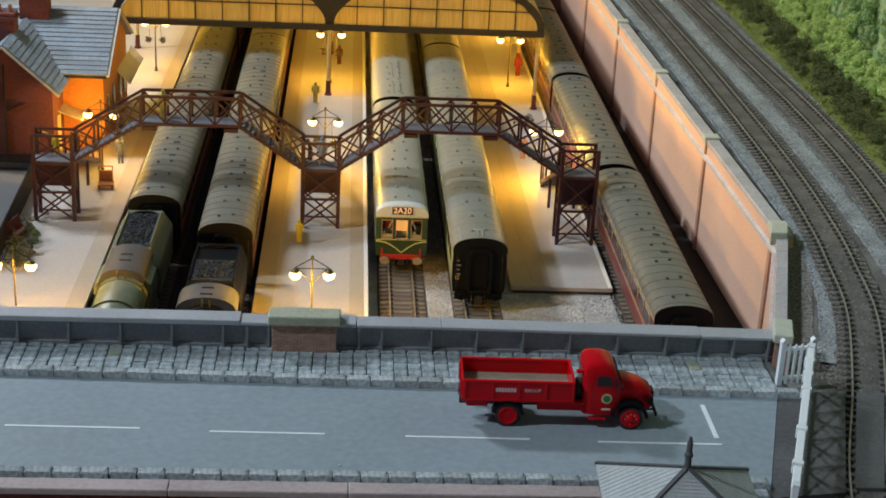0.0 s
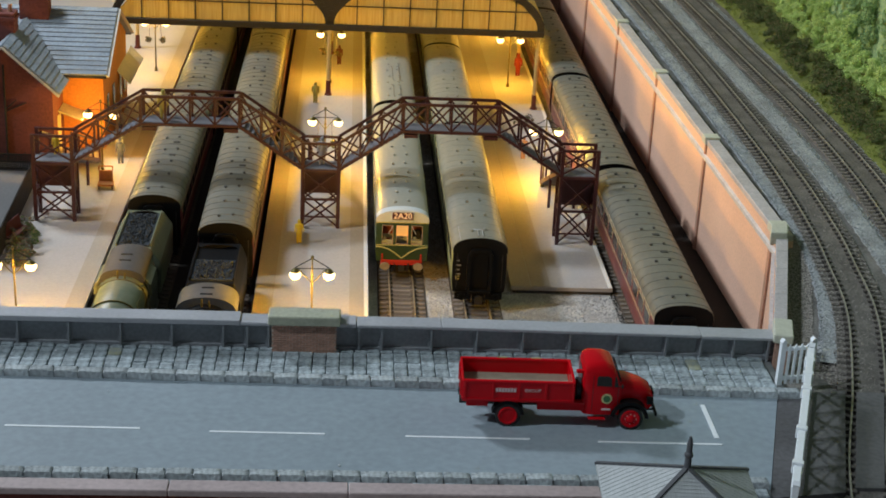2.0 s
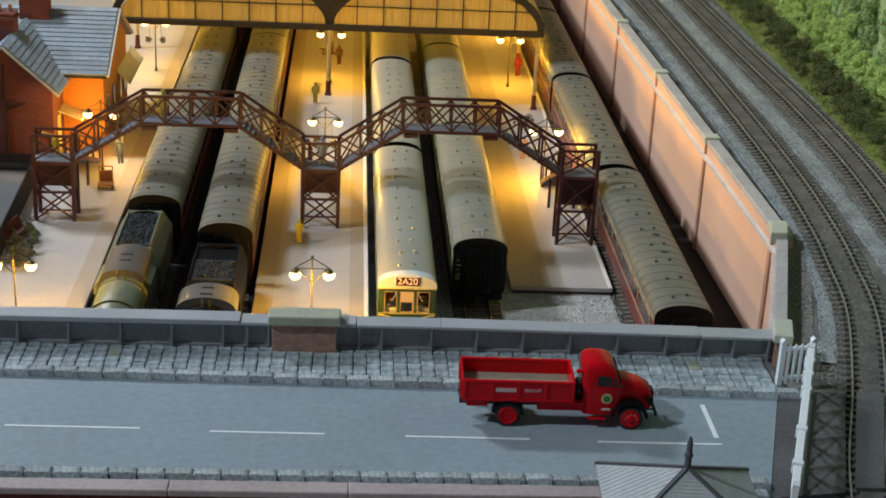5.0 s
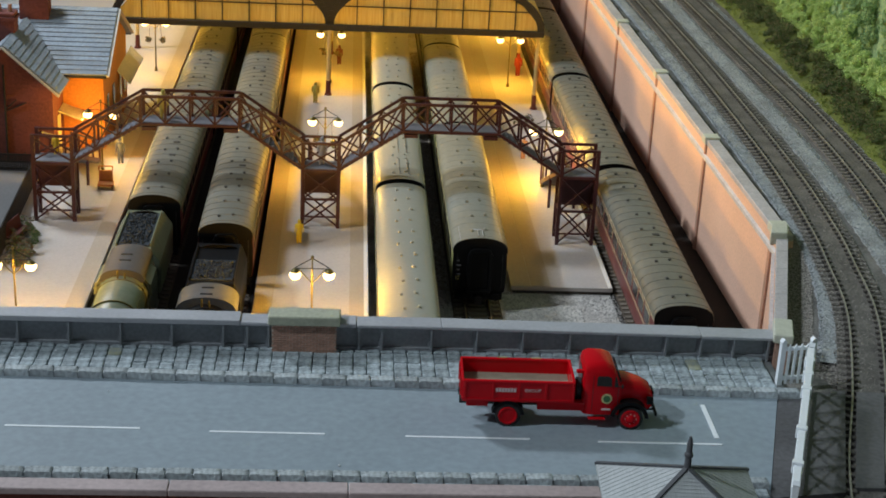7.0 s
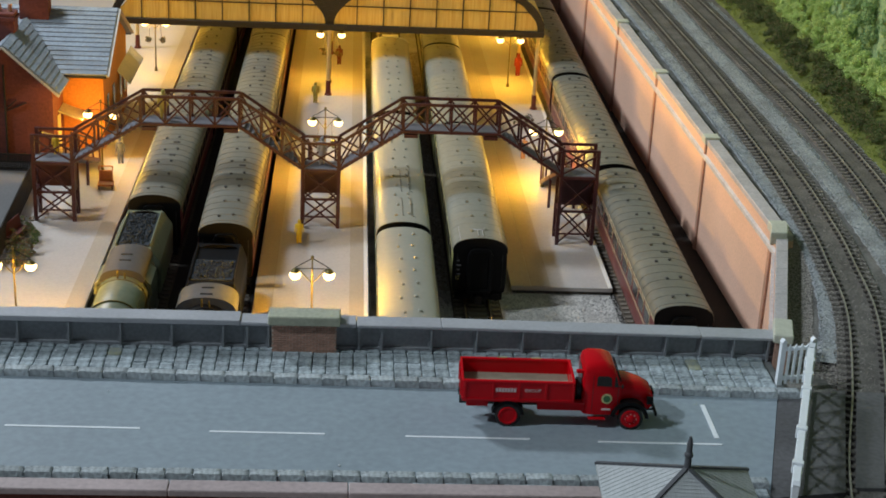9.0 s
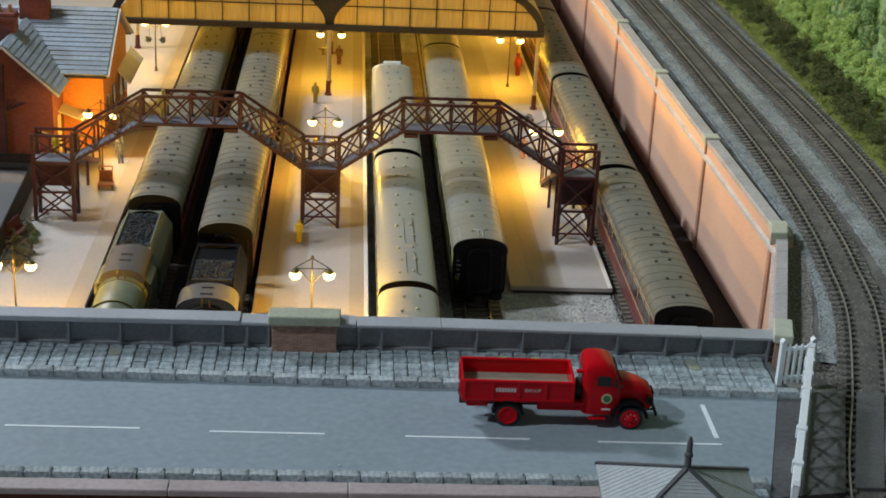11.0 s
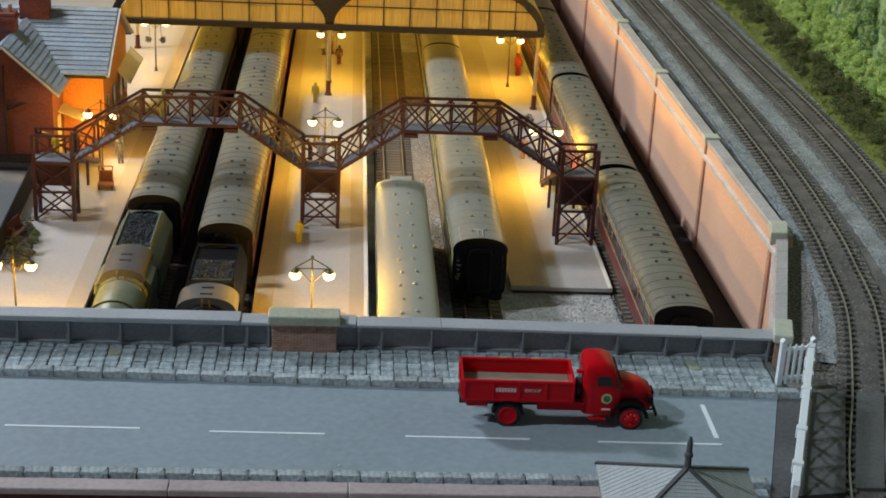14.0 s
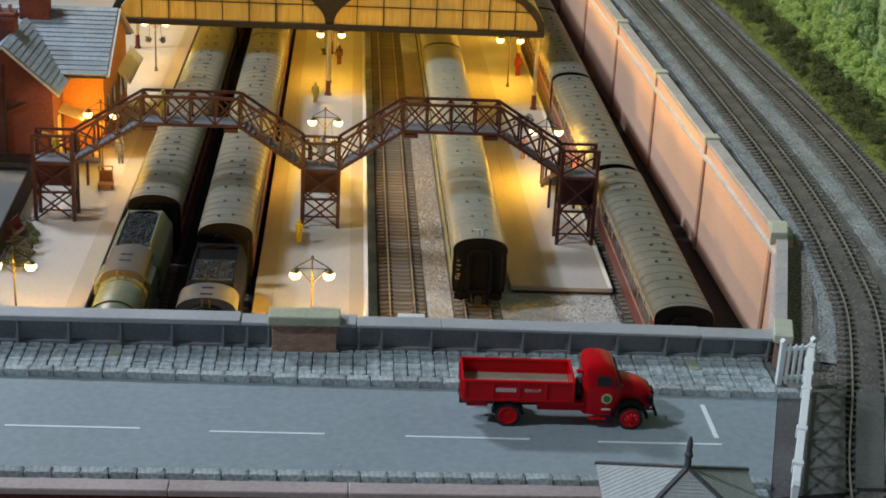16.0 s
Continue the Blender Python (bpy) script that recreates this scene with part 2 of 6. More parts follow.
def track(name, points, z, sleepers, bed, bedw, label, single=(-1e9, 1e9), pitch=7.2, rail=None, bedz=2.4, fill=1.95):
    rail = rail or M_RAIL
    t = thing(name, 0, 0, 0, 0, label, "railway track", kind="structure")
    line = spline(points, pitch)
    for off in (8.25, -8.25):
        bm = B(); rail_along(bm, line, off, z); part("rail", bm, rail, t)
    if bed:
        bm = B()
        rail_along(bm, line, 0, z - bedz, bedw, 1.4); part("track_bed", bm, bed, t)
        bm = B(); rail_along(bm, line, 0, z - fill, 12.5, 0.6); part("four_foot", bm, M_FOURFOOT if rail is M_GREYRAIL else bed, t, "packed ballast between the rails")
    bm = B(); box(bm, -1.6, 1.6, -15.5, 15.5, -1.3, 0.0)
    for k in (-10.0, -6.6, 6.6, 10.0):
        big = rail is M_GREYRAIL
        box(bm, -1.3 if big else -1.0, 1.3 if big else 1.0, k - (1.1 if big else 0.7), k + (1.1 if big else 0.7), 0.0, 1.35 if big else 0.8)
    data = mesh_of(bm, sleepers, "sleeper", bevel=0.15)
    rest = B()
    n = 0
    for i, (x, y, a) in enumerate(line):
        if single[0] < y < single[1] and n < 290:
            again("sleeper", data, t, x, y, z - 1.7, math.degrees(a) + random.uniform(-1, 1)); n += 1
        else:
            c, s = math.cos(a), math.sin(a)
            bar(rest, (x - s * 15.5, y + c * 15.5, z - 2.3), (x + s * 15.5, y - c * 15.5, z - 2.3), 3.2, 1.2)
            for k in (-8.3, 8.3):
                bar(rest, (x - s * (k + 2.8), y + c * (k + 2.8), z - 1.1), (x - s * (k - 2.8), y + c * (k - 2.8), z - 1.1), 2.6, 1.3)
    ob = part("sleepers_far", rest, sleepers, t)
    tagged(ob, kind="stuff")
    return t


for nm, x, one in (("track_1", T1, (9e8, 9e9)), ("track_2", T2, (9e8, 9e9)), ("track_3", T3, (-60, 900)), ("track_4", T4, (-60, 60)), ("track_5", T5, (9e8, 9e9))):
    track(nm, [(x, -1250), (x, 400), (x, 1450)], 0.0, M_SLEEPER, M_TRACKBED, 33, "straight model railway track with brown sleepers", one)

OUT = 80.0
NEAR = [(170, -475), (170 + 24, -352), (225, -252), (249.5, -160), (259.5, -86), (266, -19), (271, 103), (270, 315), (266, 511), (258, 760), (246, 1100), (236, 1450)]
FAR = [(190, -520), (240, -370), (270, -270), (295, -180), (311, -100), (320, -15), (327, 102), (327, 246), (321, 414), (314, 643), (304, 900), (290, 1450)]
track("track_outer_near", NEAR, OUT, M_DKSLEEPER, M_DARKBALLAST, 31, "curved main line on grey ballast behind the retaining wall", (-480, 420), rail=M_GREYRAIL, bedz=2.15, fill=1.67)
track("track_outer_far", FAR, OUT, M_DKSLEEPER, M_DARKBALLAST, 31, "outer curved main line on grey ballast", (-300, 520), rail=M_GREYRAIL, bedz=2.15, fill=1.67)


@solid("outer_ground", M_EARTH, "dark ballast and earth bank carrying the main line", "ground", "structure")
def _(bm):
    prism(bm, [(192, -201), (230.5, -55), (234, -10), (217, 700), (199, 1500), (900, 1500), (900, -1300), (195, -1300), (195, -266), (180, -266), (180, -201)], -8, 76.0, "z")


def strip(name, line, w, z, material, label):
    bm = B()
    rnd = random.Random(5)
    rail = [(x, y, a) for x, y, a in spline(line, 3.0)]
    rows = []
    for x, y, a in rail:
        nx, ny = -math.sin(a), math.cos(a)
        half = w / 2 + rnd.uniform(-0.6, 0.6)
        rows.append([bm.verts.new((x + nx * half * k, y + ny * half * k, z + (0.9 if abs(k) < 0.9 else -0.5) + rnd.uniform(-0.2, 0.2))) for k in (-1, -0.6, -0.2, 0.2, 0.6, 1)])
    for r, s in zip(rows, rows[1:]):
        for i in range(5):
            bm.faces.new((r[i], r[i + 1], s[i + 1], s[i]))
    ob = new(name, mesh_of(bm, material, name))
    return tagged(ob, label, "ballast", kind="structure")


strip("ballast_middle", [(286, -190), (292, -90), (297, 30), (299, 160), (297, 300), (293, 431), (289, 640), (280, 900), (268, 1450)], 15, 76.6, M_LIGHTBALLAST, "pale grey stone ballast between the two main line tracks")
strip("ballast_inner", [(213, -220), (231.5, -160), (244.5, -90), (250.5, -19), (251, 103), (248, 315), (243.5, 511), (234, 760), (224, 1100), (215, 1450)], 12, 76.6, M_LIGHTBALLAST, "pale grey stone ballast beside the retaining wall")

# ---- retaining wall ----
wall = thing("retaining_wall", 229, -10, 0, 1.38, "tall pink rendered retaining wall with brick pilasters and stone coping", "wall", kind="structure")
bm = B(); box(bm, 0, 8, -45, 1400, -6, 81); part("wall_face", bm, M_WALL, wall, "pink rendered wall face")
bm = B(); box(bm, -1.6, 7.5, -45, 1400, 81, 85); part("coping", bm, M_COPING, wall, "grey stone coping", bevel=0.4)
bm = B(); prism(bm, [(0.02, 68.5), (-1.8, 69.0), (-1.8, 71.5), (0.02, 72.5)], -45, 1400); part("string_course", bm, M_STRING, wall, "pale moulded string course")
bm = B(); box(bm, -1.6, 0.02, -2.5, 2.5, -6, 68.4)
pil = mesh_of(bm, M_PILASTER, "pilaster", bevel=0.2)
bm = B(); box(bm, -1.4, 0.02, -1.4, 1.4, 72.6, 81)
pil2 = mesh_of(bm, M_PILASTER, "pilaster_head", bevel=0.2)
bm = B(); box(bm, -3.2, 8.2, -5, 5, 81.2, 87)
block = mesh_of(bm, M_CAP, "coping_block", bevel=0.5)
for i in range(8):
    again("pilaster", pil, wall, 0, -29 + 181 * i, 0)
    again("pilaster_head", pil2, wall, 0, -29 + 181 * i, 0)
    again("coping_block", block, wall, 0, -29 + 181 * i, 0)
# the wall bends towards the crossing and runs on to the end pier
wing = thing("wing_wall", 0, 0, 0, 0, "pink rendered wing wall with broad grey stone coping", "wall", kind="structure")


def along_wing(x0, x1, z0, z1, bm, y0=-54.0, y1=-201.0):
    """A slab that follows the wing: x0 and x1 are its sides where the wing leaves the main wall."""
    prism(bm, [(x0, y0), (x1, y0), (x1 + 0.264 * (y1 - y0), y1), (x0 + 0.264 * (y1 - y0), y1)], z0, z1, "z")


bm = B(); along_wing(227.8, 233.5, -6, 82, bm); part("wall_face", bm, M_WALL, wing, "pink rendered wall face")
bm = B(); along_wing(225.6, 227.7, 68.5, 72.5, bm); part("string_course", bm, M_STRING, wing, "pale moulded string course")
for y0, y1 in ((-62.0, -84.0), (-84.2, -112.0), (-112.2, -150.0), (-150.2, -201.0)):
    dx = 0.264 * (y0 + 54)
    bm = B(); along_wing(227.0 + dx, 234.4 + dx, 82, 86, bm, y0, y1); part("coping", bm, M_COPING, wing, "grey stone coping slab", bevel=0.3)
bm = B(); prism(bm, [(220.5, -64), (231.0, -64), (235.5, -47), (225.0, -47)], 82, 90, "z"); part("bend_block", bm, M_CAP, wing, "cream stone block at the bend", bevel=0.5)

# ---- road bridge ----
solid("road", M_ROAD, "smooth blue-grey asphalt road across the bridge", "road", "structure")(lambda bm: prism(bm, [(-760, -362), (146.8, -362), (174.2, -266.5), (178, -262), (178, -226), (-760, -226)], 62, 80, "z"))


def line_mark(x0, x1, y0, y1, rz=0.0):
    bm = B(); box(bm, -(x1 - x0) / 2, (x1 - x0) / 2, -(y1 - y0) / 2, (y1 - y0) / 2, 0, 0.25)
    ob = new("road_marking", mesh_of(bm, M_WHITE, "road_marking"))
    ob.matrix_world = pose((x0 + x1) / 2 * MM, (y0 + y1) / 2 * MM, 80 * MM, 0, 0, rz)
    tagged(ob, "thin white painted dash on the road", "road marking", "road markings", "structure")


for x0, x1, y in ((-282, -222, -307.4), (-191, -130.5, -308.5), (-99, -46.8, -310.9), (-10, 47, -312.4), (78.4, 136, -314.4)):
    line_mark(x0, x1, y - 0.65, y + 0.65, -0.6)
line_mark(133.8, 136.0, -308.5, -275.5, 0)

pave = thing("pavement", 0, 0, 0, 0, "raised pavement of uneven grey stone setts with a kerb", "pavement", kind="structure")


def kerb_y(x):
    """The kerb runs slightly askew to the girder, so the pavement widens towards the crossing."""
    return -260.6 - 0.0235 * x


bm = B(); prism(bm, [(-480, kerb_y(-480)), (180, kerb_y(180)), (180, -226.2), (-480, -226.2)], 79, 81.3, "z"); part("bedding", bm, M_STONEGAP, pave)
rnd = random.Random(11)


def stone_mesh(w, d, h):
    """A roughly squared stone with a worn, chamfered top."""
    bm = B()
    cuts = (0.0, 0.07, 0.36, 0.66, 0.93, 1.0)
    n = len(cuts) - 1
    tilt = rnd.uniform(-.03, .03)
    top = [[bm.verts.new((w * (cuts[i] - 0.5) + rnd.uniform(-.12, .12), d * (cuts[j] - 0.5) + rnd.uniform(-.12, .12),
                          h + tilt * w * (cuts[i] - 0.5) + rnd.uniform(-.16, .12) - (0.65 if i in (0, n) or j in (0, n) else 0))) for j in range(n + 1)] for i in range(n + 1)]
    for i in range(n):
        for j in range(n):
            bm.faces.new((top[i][j], top[i + 1][j], top[i + 1][j + 1], top[i][j + 1]))
    ring = [top[i][0] for i in range(n)] + [top[n][j] for j in range(n)] + [top[n - i][n] for i in range(n)] + [top[0][n - j] for j in range(n)]
    low = [bm.verts.new((v.co.x, v.co.y, 0)) for v in ring]
    for i in range(len(ring)):
        k = (i + 1) % len(ring)
        bm.faces.new((ring[k], ring[i], low[i], low[k]))
    return bm


DEPTHS = (8, 10, 12, 14, 16, 19)
setts = [mesh_of(stone_mesh(6.52, d, 2.1), M_STONE, "sett", smooth=True) for d in DEPTHS for _ in range(3)]
mossy = [mesh_of(stone_mesh(6.52, d, 2.1), M_MOSS, "mossy_sett", smooth=True) for d in DEPTHS]
kerbs = [mesh_of(stone_mesh(w, 5.4, 4.1), M_KERB, "kerb_stone", smooth=True) for w in (11.35, 11.5, 11.6) for _ in range(3)]
rows_of = ((14, 16), (16, 14), (10, 19), (19, 10), (12, 19), (16, 14), (19, 14), (14, 12), (12, 8, 10))
x = -240.0
while x < 177:
    ds = rnd.choice(rows_of)
    k = (-230.9 - kerb_y(x) - 3.1 - 0.45 * len(ds)) / sum(ds)
    y = -230.9
    again("sett", setts[rnd.randrange(3)], pave, x + rnd.uniform(-.5, .5), -228.6, 81.1 + rnd.uniform(-.2, .3), rnd.uniform(-1.5, 1.5), (0.98, 0.46, 1))
    for d in ds:
        i = DEPTHS.index(d)
        me = mossy[i] if rnd.random() < 0.04 else setts[i * 3 + rnd.randrange(3)]
        again("sett", me, pave, x + rnd.uniform(-.12, .12), y - d * k / 2, 81.0 + rnd.uniform(-.2, .2), rnd.uniform(-1.0, 1.0), (1, k, 1))
        y -= d * k + 0.45
    x += 6.75
x = -243.0
while x < 189:
    again("kerb_stone", rnd.choice(kerbs), pave, x, kerb_y(x) + rnd.uniform(-.25, .25), 79.6 + rnd.uniform(-.1, .15), rnd.uniform(-.9, .9))
    x += 11.75
near = thing("near_pavement", 0, 0, 0, 0, "narrow edging of rough grey stones along the road", "pavement", kind="structure")
bm = B(); box(bm, -480, 147, -371, -350.1, 74, 81.2); part("bedding", bm, M_STONEGAP, near)
x = -215.0
while x < 143:
    again("kerb_stone", rnd.choice(kerbs), near, x, -352.9 + rnd.uniform(-.3, .3), 79.8 + rnd.uniform(-.1, .2), rnd.uniform(-1, 1))
    again("sett", setts[rnd.randrange(3, 12)], near, x + rnd.uniform(-2, 2), -361.0 + rnd.uniform(-.3, .3), 80.5, 90 + rnd.uniform(-2, 2))
    x += 11.9
npar = thing("near_parapet", 0, 0, 0, 0, "low brick parapet with a rose-grey stained ledge", "parapet", kind="structure")
for x0, x1 in ((-480, -110), (-109.7, -36), (-35.7, 70)):
    bm = B(); box(bm, x0, x1, -379.6, -370.6, 87, 90); part("ledge", bm, M_PINKLEDGE, npar, "rose-grey ledge stone", bevel=0.4)
bm = B(); box(bm, -480, 70, -378, -373, 50, 87); part("brickwork", bm, M_HOUSE, npar, "dark red brickwork")

par = thing("bridge_parapet", 0, 0, 0, 0, "dark grey plate girder bridge parapet with riveted ribs and a ledge", "parapet", kind="structure")
bm = B(); prism(bm, [(-480, 60), (182, 60), (182, 93.6), (10, 95.6), (-480, 95.6)], -225.9, -221); part("web_plate", bm, M_GIRDER, par)
for x0, x1, dz in ((-480, -91, 1.2), (-90.8, -76, 0.2), (-42, -33, 0.6), (-32.8, 10, 0.0)):
    bm = B(); box(bm, x0, x1, -229.2, -217.5, 95.6, 97.2 + dz); part("ledge", bm, M_LEDGE, par, "pale grey top flange", bevel=0.35)
for x0, x1, dz in ((10.1, 142.6, 0.0), (142.8, 182, -0.4)):
    fall = [2.0 * (x - 10) / 172 - dz for x in (x0, x1)]
    bm = B(); prism(bm, [(x0, 95.6 - fall[0]), (x1, 95.6 - fall[1]), (x1, 97.2 - fall[1]), (x0, 97.2 - fall[0])], -229.2, -217.5); part("ledge", bm, M_LEDGE, par, "pale grey top flange", bevel=0.3)
bm = B(); box(bm, -480, 182, -227.5, -225.9, 81.8, 84.4); part("bottom_angle", bm, M_GIRDER, par)
bm = B(); box(bm, -0.5, 0.5, -228.8, -225.9, 83, 95.6); box(bm, -1.6, 1.6, -226.7, -225.9, 83, 95.6)
for k in range(5):
    ball(bm, (-1.1, -226.8, 84.5 + k * 2.4), 0.35, u=6, v=4); ball(bm, (1.1, -226.8, 84.5 + k * 2.4), 0.35, u=6, v=4)
rib = mesh_of(bm, M_GIRDER, "rib")
for x in [-201 - 25.2 * k for k in range(1, 8)] + [-201, -176, -150.5, -125, -99.5, -87.5, -76.9, -31.5, -20, 5, 28, 51.5, 75.5, 100, 125, 143, 160, 178]:
    again("rib", rib, par, x, 0, -2.0 * max(0, x - 10) / 172)

pier = thing("brick_pier", -59, -228, 0, 0, "small brick pier with a mossy cream capstone in the parapet", "pier")
bm = B(); box(bm, -16.2, 16.2, -2.6, 6, 80, 97.4); part("core", bm, M_MORTAR, pier)
bm = B(); box(bm, -18, 18, -4.6, 8, 97.4, 102.4); part("capstone", bm, M_GREENCAP, pier, "mossy cream capstone", bevel=0.6)
bm = B(); box(bm, -1.5, 1.5, -0.4, 0.4, -0.5, 0.5)
brick = mesh_of(bm, M_BRICK, "brick", bevel=0.08)
for r in range(13):
    for c in range(10):
        x = -14.6 + c * 3.24 - (1.6 if r % 2 else 0) + 0.8
        again("brick", brick, pier, max(-14.6, min(14.6, x)), -2.62, 82.2 + r * 1.19)
endp = thing("end_pier", 186, -223.5, 0, -13, "brick end pier of the bridge with a cream cap", "pier")
bm = B(); box(bm, -3.8, 3.8, -9.5, 9.5, 62, 94); part("brickwork", bm, M_BRICK, endp, bevel=0.2)
bm = B(); box(bm, -5, 5, -11, 11, 94, 99); part("capstone", bm, M_CAP, endp, "cream capstone", bevel=0.6)


# ---- coaches ----
def coach_profile(w=18.4):
    side = [(-w + 0.9, 11), (-w, 18), (-w, 30), (-w + 0.5, 41)]
    return side + [(-u, z) for u, z in side[::-1]]


def roof_profile(w=18.5, z0=41.0, h=9.0, n=14):
    return [(-w, z0 - 0.8)] + [(-w * math.cos(math.pi * i / n) * (1 if i in (0, n) else 1.0), z0 + h * math.sin(math.pi * i / n) ** 0.75) for i in range(n + 1)] + [(w, z0 - 0.8)]


def bogie(parent, y):
    bm = B()
    for s in (-1, 1):
        box(bm, s * 12 - 0.8, s * 12 + 0.8, -20, 20, 3.5, 8)
    box(bm, -12, 12, -4, 4, 4, 9)
    b = part("bogie", bm, M_UNDER, parent)
    b.location.y = y * MM
    for yy in (-13, 13):
        for s in (-8.3, 8.3):
            bm = B(); rod(bm, (s - 1, 0, 0), (s + 1, 0, 0), 6.5, 16)
            w = part("wheel", bm, M_UNDER, b, smooth=True)
            w.location = (0, yy * MM, 6.5 * MM)


def cab_sides(c, paint, cab, length):
    """Hollow side walls and floor beside a driver's cab."""
    for on, y0, y1 in ((cab[0], 0.6, 14.0), (cab[1], length - 14.0, length - 0.6)):
        if on:
            for s in (-1, 1):
                bm = B(); prism(bm, [(s * 17.5, 11), (s * 18.4, 18), (s * 18.4, 30), (s * 17.9, 41), (s * 16.9, 41), (s * 17.4, 30), (s * 17.4, 18), (s * 16.6, 11)], y0, y1); part("cab_side", bm, paint, c)
            bm = B(); box(bm, -16.5, 16.5, y0, y1, 11, 12); part("cab_floor", bm, M_UNDER, c)


def coach(name, x, y, paint, label, length=259.0, ribs=True, gangway=True, windows=11, group="", vents=9, bogies=True, roofmat=None, category="railway coach", cab=(False, False)):
    """Near end at y, running away along +y."""
    c = thing(name, x, y, 0, 0, label, category, group)
    bm = B(); prism(bm, coach_profile(), 14.0 if cab[0] else 0.6, length - (14.0 if cab[1] else 0.6)); cab_sides(c, paint, cab, length); part("body", bm, paint, c)
    bm = B(); prism(bm, roof_profile(), 0 if not cab[0] else 5, length - (5 if cab[1] else 0)); part("roof", bm, roofmat or M_ROOF, c, "weathered grey roof", smooth=True)
    if ribs:
        bm = B()
        yy = 4.0
        while yy < length - 2:
            prism(bm, roof_profile(18.72 if paint is M_MAROON else 18.6, 41.0, 9.25 if paint is M_MAROON else 9.1), yy, yy + 0.55); yy += 12.2
        part("roof_rib", bm, roofmat or M_ROOF, c)
    bm = B(); rod(bm, (0, 0, -0.3), (0, 0, 1.1), 1.3, 8, 1.0); rod(bm, (0, 0, 1.1), (0, 0, 1.7), 1.7, 8, 0.9)
    vm = mesh_of(bm, M_VENT if paint is M_MAROON else roofmat or M_ROOF, "vent", smooth=True)
    for i in range(vents):
        yy = 14 + (length - 28) * i / (vents - 1)
        for s in (-1, 1):
            again("vent", vm, c, s * 4.6 + (0.8 if i % 2 else -0.8), yy + s * 1.5, 49.55, 0, (0.8, 0.8, 0.9))
    if paint is M_MAROON:
        for yy in (length * 0.34, length * 0.46):
            bm = B(); box(bm, 0.5, 5.5, yy - 1.6, yy + 1.6, 49.4, 50.5); part("roof_hatch", bm, M_VENT, c, "small dark rectangular roof vent", bevel=0.3)
    w = (length - 24) / windows
    bm = B(); box(bm, -0.12, 0.12, -(w - 5) / 2, (w - 5) / 2, 27.5, 36.5)
    pane = mesh_of(bm, M_WINDOW, "window", bevel=0.0)
    bm = B(); box(bm, -0.1, 0.1, -(w - 3.8) / 2, (w - 3.8) / 2, 26.9, 37.1)
    surround = mesh_of(bm, M_CREAM, "window_frame")
    for i in range(windows):
        for s in (-1, 1):
            again("window_frame", surround, c, s * 18.3, 12 + w * (i + 0.5), 0)
            again("window", pane, c, s * 18.4, 12 + w * (i + 0.5), 0)
    bm = B()
    for s in (-1, 1):
        box(bm, s * 18.4 - 0.1, s * 18.4 + 0.1, 1, length - 1, 24.4, 25.0)
        box(bm, s * 18.1 - 0.1, s * 18.1 + 0.1, 1, length - 1, 38.6, 39.1)
    part("lining", bm, M_CREAM, c, "thin cream lining")
    bm = B(); box(bm, -15, 15, 6, length - 6, 7, 11.2); box(bm, -13, 13, 90, 165, 3, 8); part("underframe", bm, M_UNDER, c, "black underframe")
    for e, s in ((0.6, -1), (length - 0.6, 1)):
        if cab[0 if s < 0 else 1]:
            continue
        bm = B(); prism(bm, [(u * 0.99, z) for u, z in coach_profile()], e, e + s * 0.5); prism(bm, roof_profile(18.3, 40.0, 9.9), e, e + s * 0.9); part("end_panel", bm, M_BLACK, c, "black end panel")
        bm = B(); box(bm, -16, 16, min(e, e + s * 2), max(e, e + s * 2), 6, 11); part("headstock", bm, M_BLACK, c)
        for k in (-11.5, 11.5):
            bm = B(); rod(bm, (k, e, 9), (k, e + s * 5, 9), 1.0, 8); rod(bm, (k, e + s * 4.2, 9), (k, e + s * 5, 9), 2.6, 12); part("buffer", bm, M_BLACK, c)
        if gangway:
            bm = B()
            for q in (-1, 1):
                prism(bm, [(q * 6.2, 12), (q * 8.6, 12), (q * 8.4, 37.5), (q * 6.6, 41.6), (q * 4.4, 42.6), (q * 4.0, 40.2), (q * 5.6, 38.8), (q * 6.2, 36.6)], min(e, e + s * 3.5), max(e, e + s * 3.5))
            box(bm, -4.6, 4.6, min(e, e + s * 3.5), max(e, e + s * 3.5), 40.2, 42.6); box(bm, -7.4, 7.4, min(e, e + s * 4.2), max(e, e + s * 4.2), 11.2, 13.2); box(bm, -6, 6, min(e, e + s * 1.2), max(e, e + s * 1.2), 13.2, 40)
            part("gangway", bm, M_BLACK, c, "black corridor connection", bevel=0.25)
        bm = B(); box(bm, -1.0, 1.0, min(e, e + s * 4), max(e, e + s * 4), 7.4, 9.4); box(bm, -2.6, 2.6, min(e + s * 3.4, e + s * 4.6), max(e + s * 3.4, e + s * 4.6), 3.0, 9.0); part("coupling", bm, M_UNDER, c, "black coupling hook")
        for k in (-15.2, 15.2):
            bm = B(); rod(bm, (k, e + s * 1.2, 14), (k, e + s * 1.2, 38), 0.3, 6); part("end_handrail", bm, M_UNDER, c)
        bm = B()
        for k in (-4.5, 4.5):
            rod(bm, (k, e + s * 1.5, 10), (k, e + s * 4.0, 4.5), 0.5, 6)
        part("brake_hose", bm, M_UNDER, c)
    if paint is M_CREAMGREEN:
        bm = B(); box(bm, -15.8, -13.2, -0.3, 0.1, 20.0, 20.5); box(bm, -15.8, -13.2, -0.3, 0.1, 22.0, 22.5); box(bm, -15.8, -15.3, -0.3, 0.1, 20.5, 22.0); part("end_symbol", bm, M_YELLOW, c, "small yellow mark")
